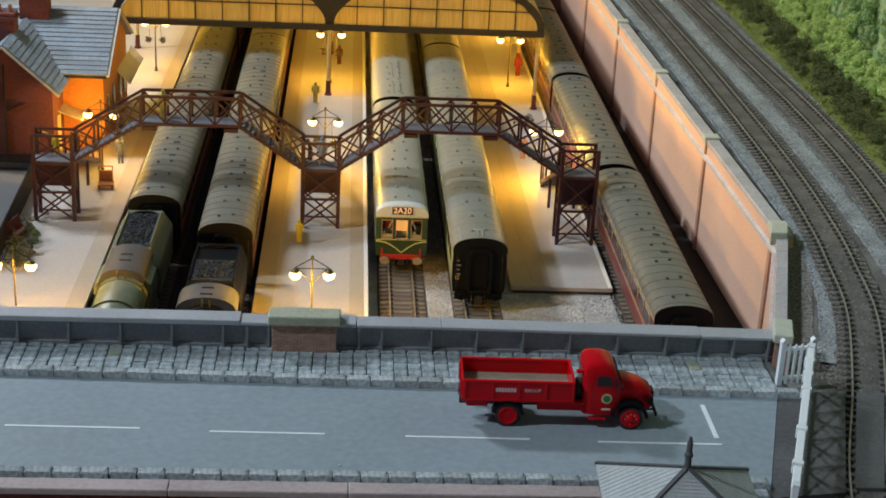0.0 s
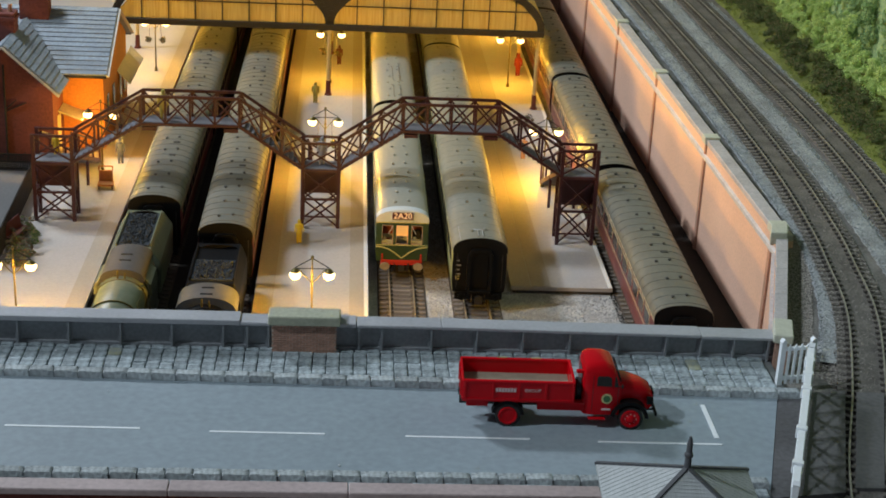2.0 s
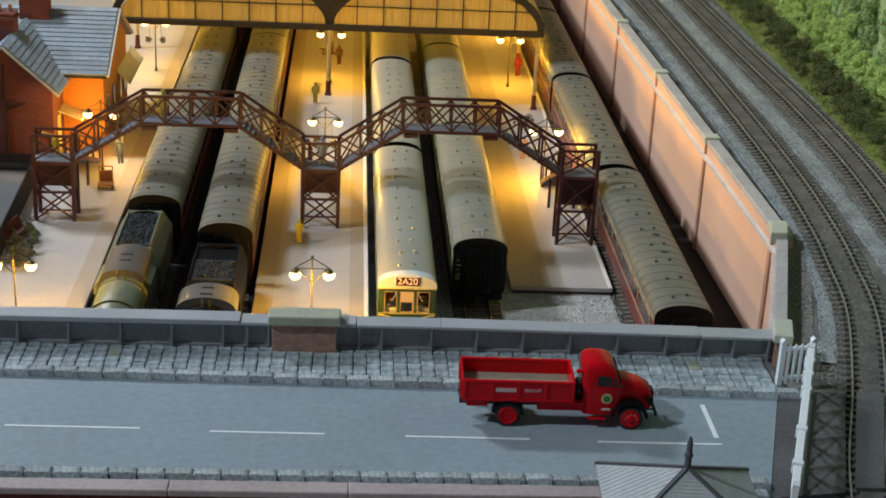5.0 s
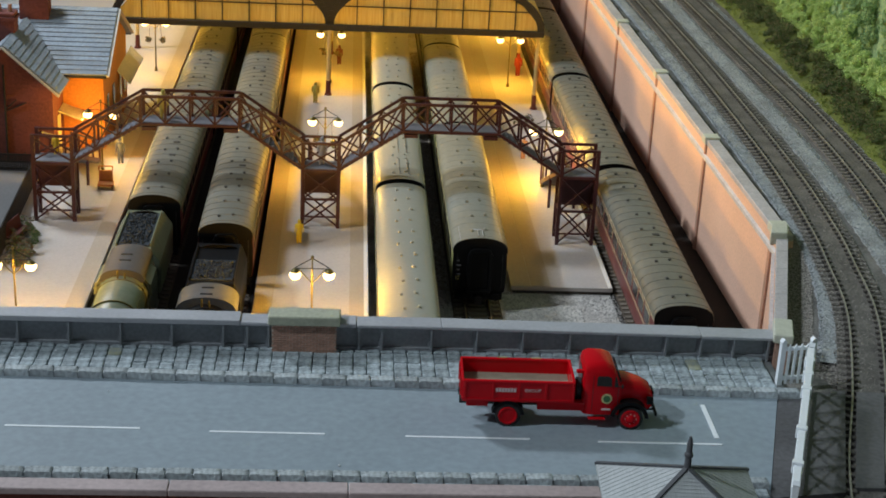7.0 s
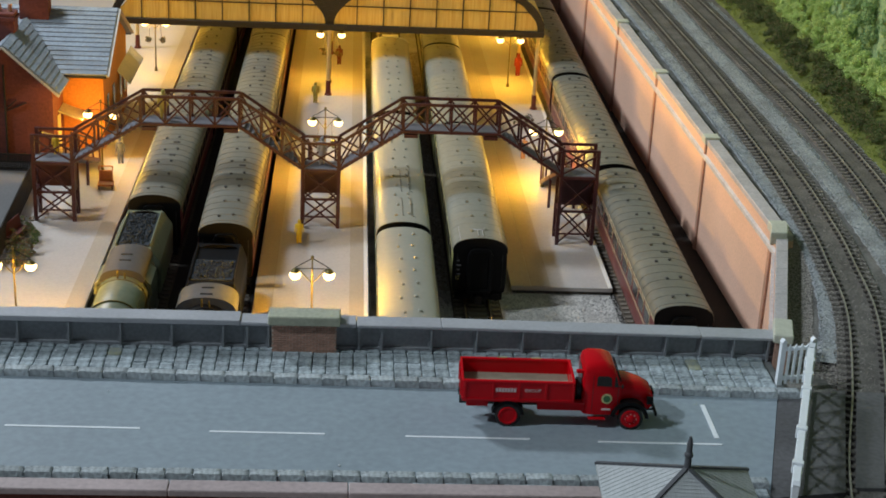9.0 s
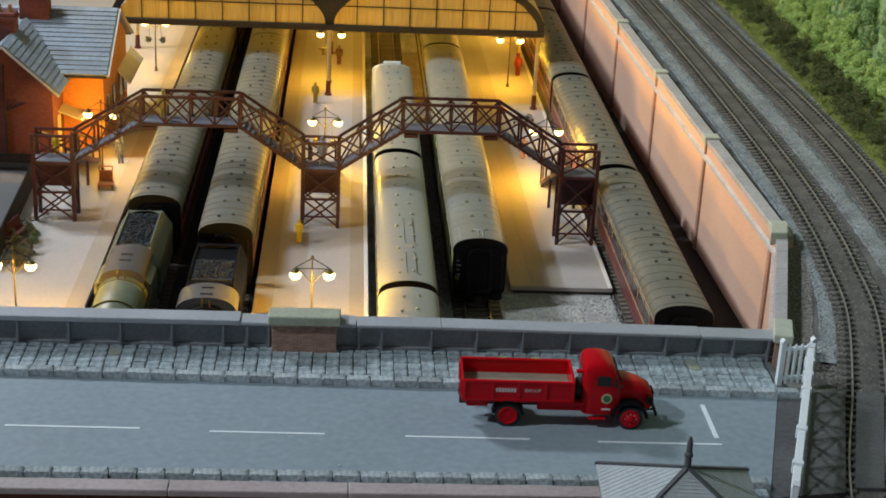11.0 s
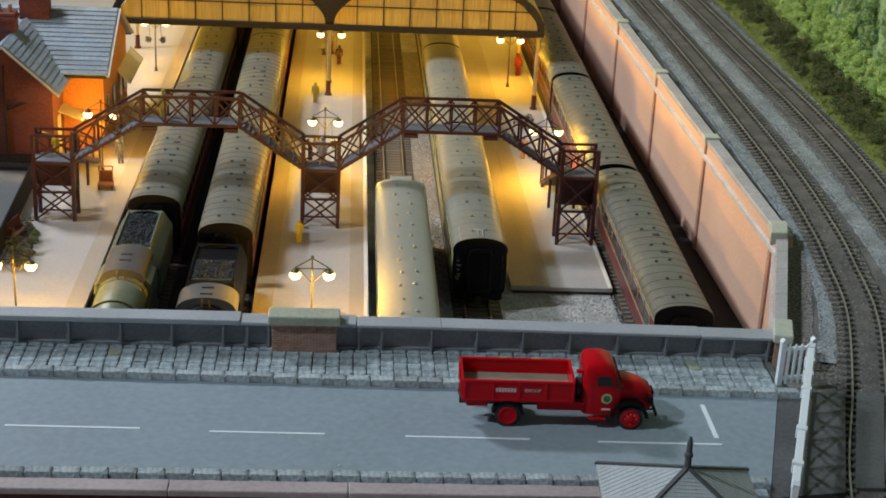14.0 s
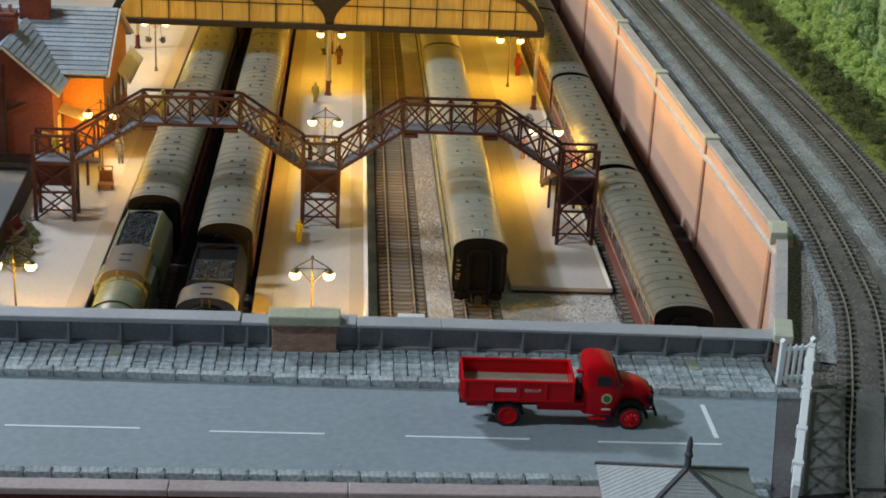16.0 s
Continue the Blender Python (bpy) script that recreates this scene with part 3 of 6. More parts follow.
    for k in range(4 if paint is M_CREAMGREEN else 0):
        bm = B(); box(bm, -15.6, -13.6 + (k % 2), -0.25, 0.1, 33 - k * 3.2, 33.7 - k * 3.2); part("end_marking", bm, M_LEDGE, c)
    if bogies:
        bogie(c, 38); bogie(c, length - 38)
    return c


for i in range(4):
    coach("passenger_coach", T5 + (1.2 if i == 0 else 0), -87 + 265 * i + (3.0 if i else 0), M_MAROON, "maroon railway coach with a grey roof at the outer platform", 258.0 if i == 0 else 255.0, group="maroon coaches")
for i in range(4):
    coach("passenger_coach", T1 + 1.2 * i, 84 + 262 * i, M_MAROON, "maroon railway coach with a ribbed grey roof behind a green engine", group="maroon coaches")
for i in range(4):
    coach("passenger_coach", T2, 33 + 262 * i, M_MAROON, "maroon railway coach with a ribbed grey roof behind a black engine", group="maroon coaches")
for i in range(4):
    last = coach("passenger_coach", T4, 17 + 262 * i, M_CREAMGREEN, "green and cream railway coach with a black end", 257.0, group="green coaches", roofmat=M_PALEROOF)
    if i == 0:
        for x, z in ((-13.5, 47.6), (13.5, 47.6)):
            bm = B(); rod(bm, (x, 1, z), (x, 26, z), 0.25, 6); part("roof_handrail", bm, M_LEDGE, last, "thin grey roof handrail")
        for x in (-1.6, 1.6):
            bm = B(); rod(bm, (x, 2, 50.6), (x, 13, 50.6), 0.3, 6); rod(bm, (x, 13, 50.6), (x - 2.5, 16, 50.0), 0.3, 6); part("roof_pipe", bm, M_LEDGE, last)


# ---- railcar set, moving ----
M_CARROOF = mat("railcar_roof", (0.36, 0.35, 0.29), 0.38, var=0.06, grain=300, big=18, bump=0.04)
M_DOME = mat("railcar_dome", (0.66, 0.70, 0.71), 0.38, var=0.05, grain=300, big=30, bump=0.03)
M_COLBASE = mat("column_maroon", (0.10, 0.018, 0.014), 0.5, var=0.15)
M_DOORGLOW = glow("door_glow", (1.0, 0.50, 0.14), 0.55)
M_FRAME = mat("window_frame_rose", (0.50, 0.36, 0.26), 0.45, var=0.1)
M_SEAT = mat("seat_red", (0.34, 0.07, 0.03), 0.8)
M_BUFRED = mat("buffer_beam_red", (0.55, 0.03, 0.012), 0.45, var=0.12)
M_BUFFER = mat("buffer_steel", (0.42, 0.34, 0.25), 0.4, 0.3, var=0.2)
M_GLASS = bpy.data.materials.new("clear_glass")
M_GLASS.use_nodes = True
_b = M_GLASS.node_tree.nodes["Principled BSDF"]
_b.inputs["Base Color"].default_value = (1, 1, 1, 1)
_b.inputs["Transmission Weight"].default_value, _b.inputs["Roughness"].default_value, _b.inputs["IOR"].default_value = 1.0, 0.02, 1.1


def text(parent, body, size, x, y, z, material, name="lettering", rx=90, rz=0, label=""):
    cu = bpy.data.curves.new(name, "FONT")
    cu.body, cu.size, cu.extrude, cu.align_x, cu.align_y = body, size * MM, 0.0001, "CENTER", "CENTER"
    tmp = bpy.data.objects.new("tmp", cu)
    me = bpy.data.meshes.new_from_object(tmp)
    bpy.data.objects.remove(tmp)
    me.materials.clear(); me.materials.append(material)
    ob = new(name, me)
    ob.parent = parent
    ob.matrix_local = pose(x * MM, y * MM, z * MM, rx, 0, rz)
    return tagged(ob, label)


def cab_end(c, e, s):
    """Driving end of a railcar: e its place, s = -1 faces the viewer's side, +1 the far side."""
    def yb(a, b):
        return (min(e + s * a, e + s * b), max(e + s * a, e + s * b))
    z0w, z1w = 23.6, 37.9
    for nm, x0, x1, z0, z1 in (("front_panel", -17.8, 17.8, 11, z0w), ("front_panel", -18.0, 18.0, z1w, 41.0), ("window_pillar", -17.9, -14.2, z0w, z1w), ("window_pillar", 14.2, 17.9, z0w, z1w),
                               ("window_pillar", -6.3, -4.3, z0w, z1w), ("window_pillar", 4.3, 6.3, z0w, z1w)):
        bm = B(); box(bm, x0, x1, *yb(-0.6, 1.2), z0, z1); part(nm, bm, M_GREEN, c)
    for x0, x1 in ((-14.2, -6.3), (-4.3, 4.3), (6.3, 14.2)):
        bm = B(); box(bm, x0, x1, *yb(0.3, 0.5), z0w, z1w); g = part("windscreen", bm, M_GLASS, c); g.visible_shadow = False
        bm = B()
        for a, b, za, zb in ((x0, x0 + 0.4, z0w, z1w), (x1 - 0.4, x1, z0w, z1w), (x0 + 0.4, x1 - 0.4, z0w, z0w + 0.4), (x0 + 0.4, x1 - 0.4, z1w - 0.4, z1w)):
            box(bm, a, b, *yb(0.5, 1.35), za, zb)
        part("window_frame", bm, M_FRAME, c, "thin rose-tinted window frame")
    # cab wall: dark red panels, pale dado, a glowing doorway panel in the middle that stands in for interior light
    bm = B(); box(bm, -16.5, -4.6, *yb(-14, -13), 26, 40); box(bm, 4.6, 16.5, *yb(-14, -13), 26, 40); part("cab_bulkhead", bm, M_SEAT, c, "dark red cab wall")
    bm = B(); box(bm, -16.5, -4.6, *yb(-14, -13), 12, 26); box(bm, 4.6, 16.5, *yb(-14, -13), 12, 26); part("cab_dado", bm, M_CAP, c, "pale cab wall panel")
    bm = B(); box(bm, -4.6, 4.6, *yb(-13.8, -13.4), 12, 40); part("cab_doorway", bm, M_DOORGLOW, c, "orange panel glowing in place of the light inside the cab doorway")
    bm = B(); box(bm, -4.2, 4.2, *yb(-13.2, -12.4), 12, 24.5); part("cab_door", bm, M_DOME, c, "pale half door")
    for x in (-10.5, 10.5):
        bm = B(); box(bm, x - 3.2, x + 3.2, *yb(-8, -5), 18, 25 if x < 0 else 32); part("cab_seat", bm, M_UNDER if x > 0 else M_SEAT, c, bevel=0.8)
        bm = B(); box(bm, x - 4, x + 4, *yb(-2.8, -0.8), 22, 26.2); box(bm, x - 2.6, x - 0.6, *yb(-3.6, -2.0), 26, 28); part("cab_desk", bm, M_CAP, c, bevel=0.3)
        bm = B(); bar(bm, (x * 0.62, e + s * 1.5, z1w - 0.4), (x * 0.62 + (3.2 if x < 0 else -3.2) * -1.0, e + s * 1.5, z1w - 6.5), 0.35, 0.5, (0, 1, 0)); part("wiper", bm, M_DOME, c, "pale windscreen wiper")
    for z in (39.6, 22.8):
        bm = B(); box(bm, -18.1, 18.1, *yb(1.2, 1.5), z, z + 0.45); part("lining", bm, M_YELLOW, c, "thin yellow line")
    bm = B()
    for sx in (-1, 1):
        pts = [(18, 21.9), (14, 21.5), (9.5, 20.2), (5, 17.4), (1.8, 14.8), (0, 13.4)]
        for (a, za), (b, zb) in zip(pts, pts[1:]):
            bar(bm, (sx * a, e + s * 1.35, za), (sx * b, e + s * 1.35, zb), 0.6, 0.85, (0, 1, 0))
    part("whisker", bm, M_YELLOW, c, "yellow speed whiskers")
    bm = B(); box(bm, -2.2, 2.2, *yb(2, 3.4), 4.4, 8.4); rod(bm, (-5, e + s * 2.4, 10), (-4.2, e + s * 3.2, 4), 0.5, 6); rod(bm, (5, e + s * 2.4, 10), (4.2, e + s * 3.2, 4), 0.5, 6); part("coupling", bm, M_UNDER, c, "black coupling and hoses")
    bm = B(); box(bm, -14.5, 14.5, *yb(-1, 2.0), 8.2, 12.0); part("buffer_beam", bm, M_BUFRED, c, "red buffer beam", bevel=0.3)
    for x in (-13.5, 13.5):
        bm = B(); box(bm, x - 0.5, x + 0.5, *yb(1.0, 1.9), 11, 16.5); part("lamp_bracket", bm, M_BUFRED, c)
        bm = B(); rod(bm, (x * 0.86, e, 8.8), (x * 0.86, e + s * 5, 8.8), 1.2, 10); part("buffer_shank", bm, M_UNDER, c)
        bm = B(); rod(bm, (x * 0.86, e + s * 5, 8.8), (x * 0.86, e + s * 6, 8.8), 2.7, 20)
        for v in bm.verts:
            v.co.x = x * 0.86 + (v.co.x - x * 0.86) * 1.3
        part("buffer_head", bm, M_BUFFER, c, "worn oval steel buffer head", smooth=True)
    bm = B()
    prof = roof_profile(18.52, 41.0, 9.0)
    rings = []
    for k, (dy, f) in enumerate(((-0.05, 1.0), (2.0, 0.985), (3.6, 0.95), (4.4, 0.90))):
        rings.append([bm.verts.new((u * (0.98 + 0.02 * f) if k else u, e - s * 5 + s * dy * 1.45, 40.2 + (z - 40.2) * f)) for u, z in prof])
    for a, b in zip(rings, rings[1:]):
        for i in range(len(prof) - 1):
            bm.faces.new((a[i], a[i + 1], b[i + 1], b[i]))
    bm.faces.new(rings[-1]); bm.faces.new(rings[0][::-1])
    for r, q in zip(rings, rings[1:]):
        bm.faces.new((r[0], q[0], q[-1], r[-1]))
    part("roof_dome", bm, M_DOME, c, "off-white roof dome", smooth=True)
    bm = B(); prism(bm, [(-8, 41.6), (8, 41.6), (8, 48.2 if s < 0 else 51.2), (-8, 48.2 if s < 0 else 51.2)], *yb(-4, 1.75)); part("headcode_box", bm, M_DOME, c, "white headcode box", bevel=0.4)
    bm = B(); box(bm, -7.3, 7.3, *yb(1.7, 1.95), 42.2, 47.6); part("headcode_panel", bm, M_COLBASE, c, "dark red headcode panel")
    if s < 0:
        text(c, "2A20", 5.9, 0, e + s * 2.05, 44.9, glow("headcode_white", (1.0, 0.70, 0.40), 0.4), "headcode", label="lit white characters 2A20")


def railcar(front, rear, length):
    c = coach("railcar", T3, 0, M_GREEN, "dark green diesel railcar with a pale grey roof", length, ribs=False, gangway=not (front or rear), group="railcars", vents=12, category="railcar", roofmat=M_CARROOF, cab=(front, rear))
    if front:
        cab_end(c, 0.0, -1)
    if rear:
        cab_end(c, length, 1)
    if not front and not rear:
        for x in (-0.5, 5.5):
            bm = B()
            for y0, y1 in ((12, 46), (62, 108)):
                rod(bm, (x, y0, 50.2), (x, y1, 50.2), 0.3, 6)
                rod(bm, (x, y0, 50.2), (x + 2.4, y0 - 2, 49.6), 0.3, 6); rod(bm, (x, y1, 50.2), (x - 2.4, y1 + 2, 49.6), 0.3, 6)
            part("roof_conduit", bm, M_ROOF, c, "thin grey roof conduit")
    return c


cars = [railcar(True, False, 257.0), railcar(False, False, 252.0), railcar(False, True, 254.0)]


# ---- engines under the bridge ----
def rocks(bm, x0, x1, y0, y1, z, n, r, seed):
    rr = random.Random(seed)
    for _ in range(n):
        m = Matrix.Translation((rr.uniform(x0, x1), rr.uniform(y0, y1), z + rr.uniform(-.6, .9))) @ Euler((rr.uniform(0, 6), rr.uniform(0, 6), 0)).to_matrix().to_4x4() @ Matrix.Diagonal((rr.uniform(.7, 1.5), 1, rr.uniform(.6, 1), 1))
        bmesh.ops.create_icosphere(bm, subdivisions=1, radius=r * rr.uniform(.6, 1.2), matrix=m)


def engine(name, x, yt0, yt1, yc0, yc1, paint, cabroof, label, label2, sideslope, coal_back=8.0, rw=15.8, rz=39.0):
    t = thing("tender", x, 0, 0, 0, label2, "tender", "tenders")
    bm = B(); prism(bm, [(-17.5, 12), (-18, 30), (-17.5, 34), (-17.5 + sideslope, 43), (17.5 - sideslope, 43), (17.5, 34), (18, 30), (17.5, 12)], yt0, yt1); part("tank", bm, paint, t, bevel=0.3)
    for sx in (-1, 1):
        bm = B(); prism(bm, [(sx * (17.5 - sideslope), 42), (sx * (17.5 - sideslope - 1), 42), (sx * (16.6 - sideslope), 45.5), (sx * (17.4 - sideslope), 45.5)], yt0 + 4, yt1 - 6); part("coal_rail", bm, paint, t)
    bm = B(); box(bm, -(16.2 - sideslope), 16.2 - sideslope, yt0 + 4, yt1 - coal_back, 43, 44); rocks(bm, -(14.8 - sideslope), 14.8 - sideslope, yt0 + 6, yt1 - coal_back - 3, 44.2, 420, 1.0, 3); part("coal", bm, M_COAL, t, "heap of shiny black coal")
    bm = B(); prism(bm, roof_profile(16.5 - sideslope, 41.5, 4.2), yt1 - 9, yt1 - 7.8); part("coal_plate", bm, M_BLACK, t, smooth=True)
    bm = B(); box(bm, -15, 15, yt0 + 2, yt1 - 2, 5, 12); part("frame", bm, M_UNDER, t)
    for k in range(3):
        for sx in (-9, 9):
            bm = B(); yy = yt0 + 16 + (yt1 - yt0 - 32) * k / 2; rod(bm, (sx - 1, yy, 7.5), (sx + 1, yy, 7.5), 7.5, 18); part("wheel", bm, M_UNDER, t, smooth=True)
    e = thing("steam_engine", x, 0, 0, 0, label, "steam engine", "steam engines")
    for q in (-1, 1):
        bm = B(); prism(bm, [(q * 16.8, 12), (q * 16.8, 33), (q * (rw - 0.2), rz + 0.4), (q * (rw - 1.2), rz + 0.4), (q * 15.6, 33), (q * 15.6, 12)], yc0, yc1); part("cab_side", bm, paint, e)
    for q in (-1, 1):
        bm = B(); prism(bm, [(q * 16.6, 30), (q * 18.2, 30), (q * 17.4, 37.5), (q * (rw - 0.2), rz + 0.2), (q * (rw - 1.0), rz - 0.4), (q * 16.2, 36.5)], yc0 + 0.5, yc1 - 8); part("side_sheet", bm, paint, e, bevel=0.2)
    bm = B(); rod(bm, (-3.6, yc0 - 0.4, 46.8), (-1.0, yc0 - 0.4, 46.8), 1.2, 10); rod(bm, (1.0, yc0 - 0.4, 46.8), (3.6, yc0 - 0.4, 46.8), 1.2, 10); part("safety_valve", bm, M_BRASS, e, "two small brass safety valves", smooth=True)
    bm = B(); prism(bm, [(u, z) for u, z in coach_profile(15.2)], yc0, yc0 + 1.2); part("cab_front", bm, paint, e)
    bm = B(); prism(bm, roof_profile(rw, rz, 48.4 - rz), yc0 - 2, yc1 + 5); part("cab_roof", bm, cabroof, e, "dark curved cab roof", smooth=True)
    bm = B()
    for k in (-4.5, 1.5):
        box(bm, -3.6, 3.6, (yc0 + yc1) / 2 + 2 + k * 1.6, (yc0 + yc1) / 2 + 2.9 + k * 1.6, 48.0, 48.9)
    part("roof_vent", bm, M_UNDER, e)
    n = 22
    ringsp = [(yc0 + 1, 12.8, 31.5), (yc0 - 40, 12.6, 31.5), (yc0 - 41, 12.0, 31.5), (yc0 - 150, 11.2, 31.5)]
    bm = B()
    rings = [[bm.verts.new((r * math.cos(2 * math.pi * i / n) * 1.2, y, zc + r * math.sin(2 * math.pi * i / n))) for i in range(n)] for y, r, zc in ringsp]
    for a, b in zip(rings, rings[1:]):
        for i in range(n):
            bm.faces.new((a[i], a[(i + 1) % n], b[(i + 1) % n], b[i]))
    bm.faces.new(rings[0]); bm.faces.new(rings[-1][::-1])
    part("boiler", bm, paint, e, smooth=True)
    for y in (yc0 - 8, yc0 - 40, yc0 - 75):
        bm = B()
        loops = [[bm.verts.new((rad * 1.2 * math.cos(2 * math.pi * i / n), yy, 31.5 + rad * math.sin(2 * math.pi * i / n))) for i in range(n)] for yy, rad in ((y - 0.6, 12.5), (y - 0.6, 13.1), (y + 0.6, 13.1), (y + 0.6, 12.5))]
        for k in range(4):
            for i in range(n):
                bm.faces.new((loops[k][i], loops[k][(i + 1) % n], loops[(k + 1) % 4][(i + 1) % n], loops[(k + 1) % 4][i]))
        part("boiler_band", bm, M_BRASS if paint is M_ENGINEGREEN else M_BLACK, e)
    bm = B(); rod(bm, (-2, yc0 - 6, 43), (-2, yc0 - 6, 49), 0.6, 8); rod(bm, (2.4, yc0 - 6, 43), (2.4, yc0 - 6, 48), 0.6, 8); part("whistle", bm, M_BRASS, e, "brass whistles")
    bm = B(); box(bm, -17.5, 17.5, yc0 - 150, yc1, 10, 12.5); part("running_plate", bm, paint, e)
    for k in range(4):
        for sx in (-9, 9):
            bm = B(); rod(bm, (sx - 1, yc0 - 15 - k * 30, 11), (sx + 1, yc0 - 15 - k * 30, 11), 11, 20); part("wheel", bm, M_UNDER, e, smooth=True)
    for sx in (-1, 1):
        bm = B()
        for k in range(9):
            ball(bm, (sx * 13.2, yc0 - 6 - k * 4, 38), 0.45, u=6, v=4)
        rod(bm, (sx * 13.9, yc0, 37), (sx * 13.2, yc0 - 120, 36), 0.35, 6)
        part("handrail", bm, M_BRASS if paint is M_ENGINEGREEN else M_UNDER, e)
    return e


M_ENGINEGREEN = mat("engine_green", (0.165, 0.185, 0.125), 0.35, var=0.15, grain=250, big=40)
M_BLACKROOF = mat("black_cab_roof", (0.11, 0.108, 0.104), 0.36, var=0.2, grain=250, big=40)
M_CABROOF = mat("cab_roof", (0.085, 0.08, 0.075), 0.5, var=0.15, grain=250, big=40)
engine("green", T1 - 3.5, 0, 71, -46, -10, M_ENGINEGREEN, M_CABROOF, "green steam engine with brass whistles and dark cab roof", "green tender heaped with coal", 6.0, 8.0, 13.6, 40.5)
engine("black", T2 - 2, -54, 13, -86, -70, M_BLACK, M_BLACKROOF, "black steam engine with a glossy black cab roof", "black tender with coal", 3.5, 31.0, 18.2, 37.5)


# ---- footbridge ----
fb = thing("footbridge", 0, 0, 0, 0, "dark maroon lattice footbridge on trestle towers across the platforms", "footbridge")
YF, YR = 130.0, 147.0


def member(name, p, q, w=1.6, h=1.6, m=None):
    bm = B(); bar(bm, p, q, w, h, (0, 1, 0) if abs(q[1] - p[1]) < abs(q[0] - p[0]) + abs(q[2] - p[2]) else (0, 0, 1))
    part(name, bm, m or M_BRIDGE, fb)


def panels(x0, z0, x1, z1, n, y, h1=21.5, ends=True):
    """A lattice side between two places of the deck's bottom edge."""
    member("bottom_chord", (x0, y, z0 + 1.2), (x1, y, z1 + 1.2), 1.8, 3.0)
    member("top_rail", (x0, y, z0 + h1), (x1, y, z1 + h1), 2.0, 1.8)
    for i in range(n + 1):
        f = i / n
        x, z = x0 + (x1 - x0) * f, z0 + (z1 - z0) * f
        if ends or i not in (0, n):
            member("post", (x, y, z), (x, y, z + h1), 2.2 if i in (0, n) else 1.5, 2.0)
        if i < n:
            g = (i + 1) / n
            xx, zz = x0 + (x1 - x0) * g, z0 + (z1 - z0) * g
            member("brace", (x, y, z + 2), (xx, y, zz + h1 - 0.8), 1.1, 1.4)
            member("brace", (xx, y + 0.3, zz + 2), (x, y + 0.3, z + h1 - 0.8), 1.1, 1.4)


ZD, ZL = 85.5, 55.0
for (xa, xb), (xl, xr) in (((-187.0, -117.0), (-236.5, -71.5)), ((0.0, 69.5), (-45.5, 117.5))):
    for y in (YF, YR):
        panels(xa, ZD, xb, ZD, 4, y)
        panels(xl, ZL, xa, ZD, 3, y, ends=False)
        panels(xb, ZD, xr, ZL, 3, y, ends=False)
    bm = B(); box(bm, xa, xb, YF, YR, ZD + 0.5, ZD + 2.5); part("deck", bm, M_DECK, fb, "grey footbridge deck")
    for (x0, z0), (x1, z1) in (((xl, ZL), (xa, ZD)), ((xr, ZL), (xb, ZD))):
        for i in range(13):
            f = i / 13
            x, z = x0 + (x1 - x0) * f, z0 + (z1 - z0) * f
            w = (x1 - x0) / 13
            bm = B(); box(bm, min(x, x + w), max(x, x + w), YF + 0.5, YR - 0.5, z + 0.8, z + 3.6); part("tread", bm, M_DECK, fb)
    for x in (xa + 6, xb - 6):
        bm = B(); box(bm, x - 5, x + 5, YF - 2, YR + 2, ZD - 3, ZD - 0.5); part("bearing", bm, M_BRIDGE, fb)
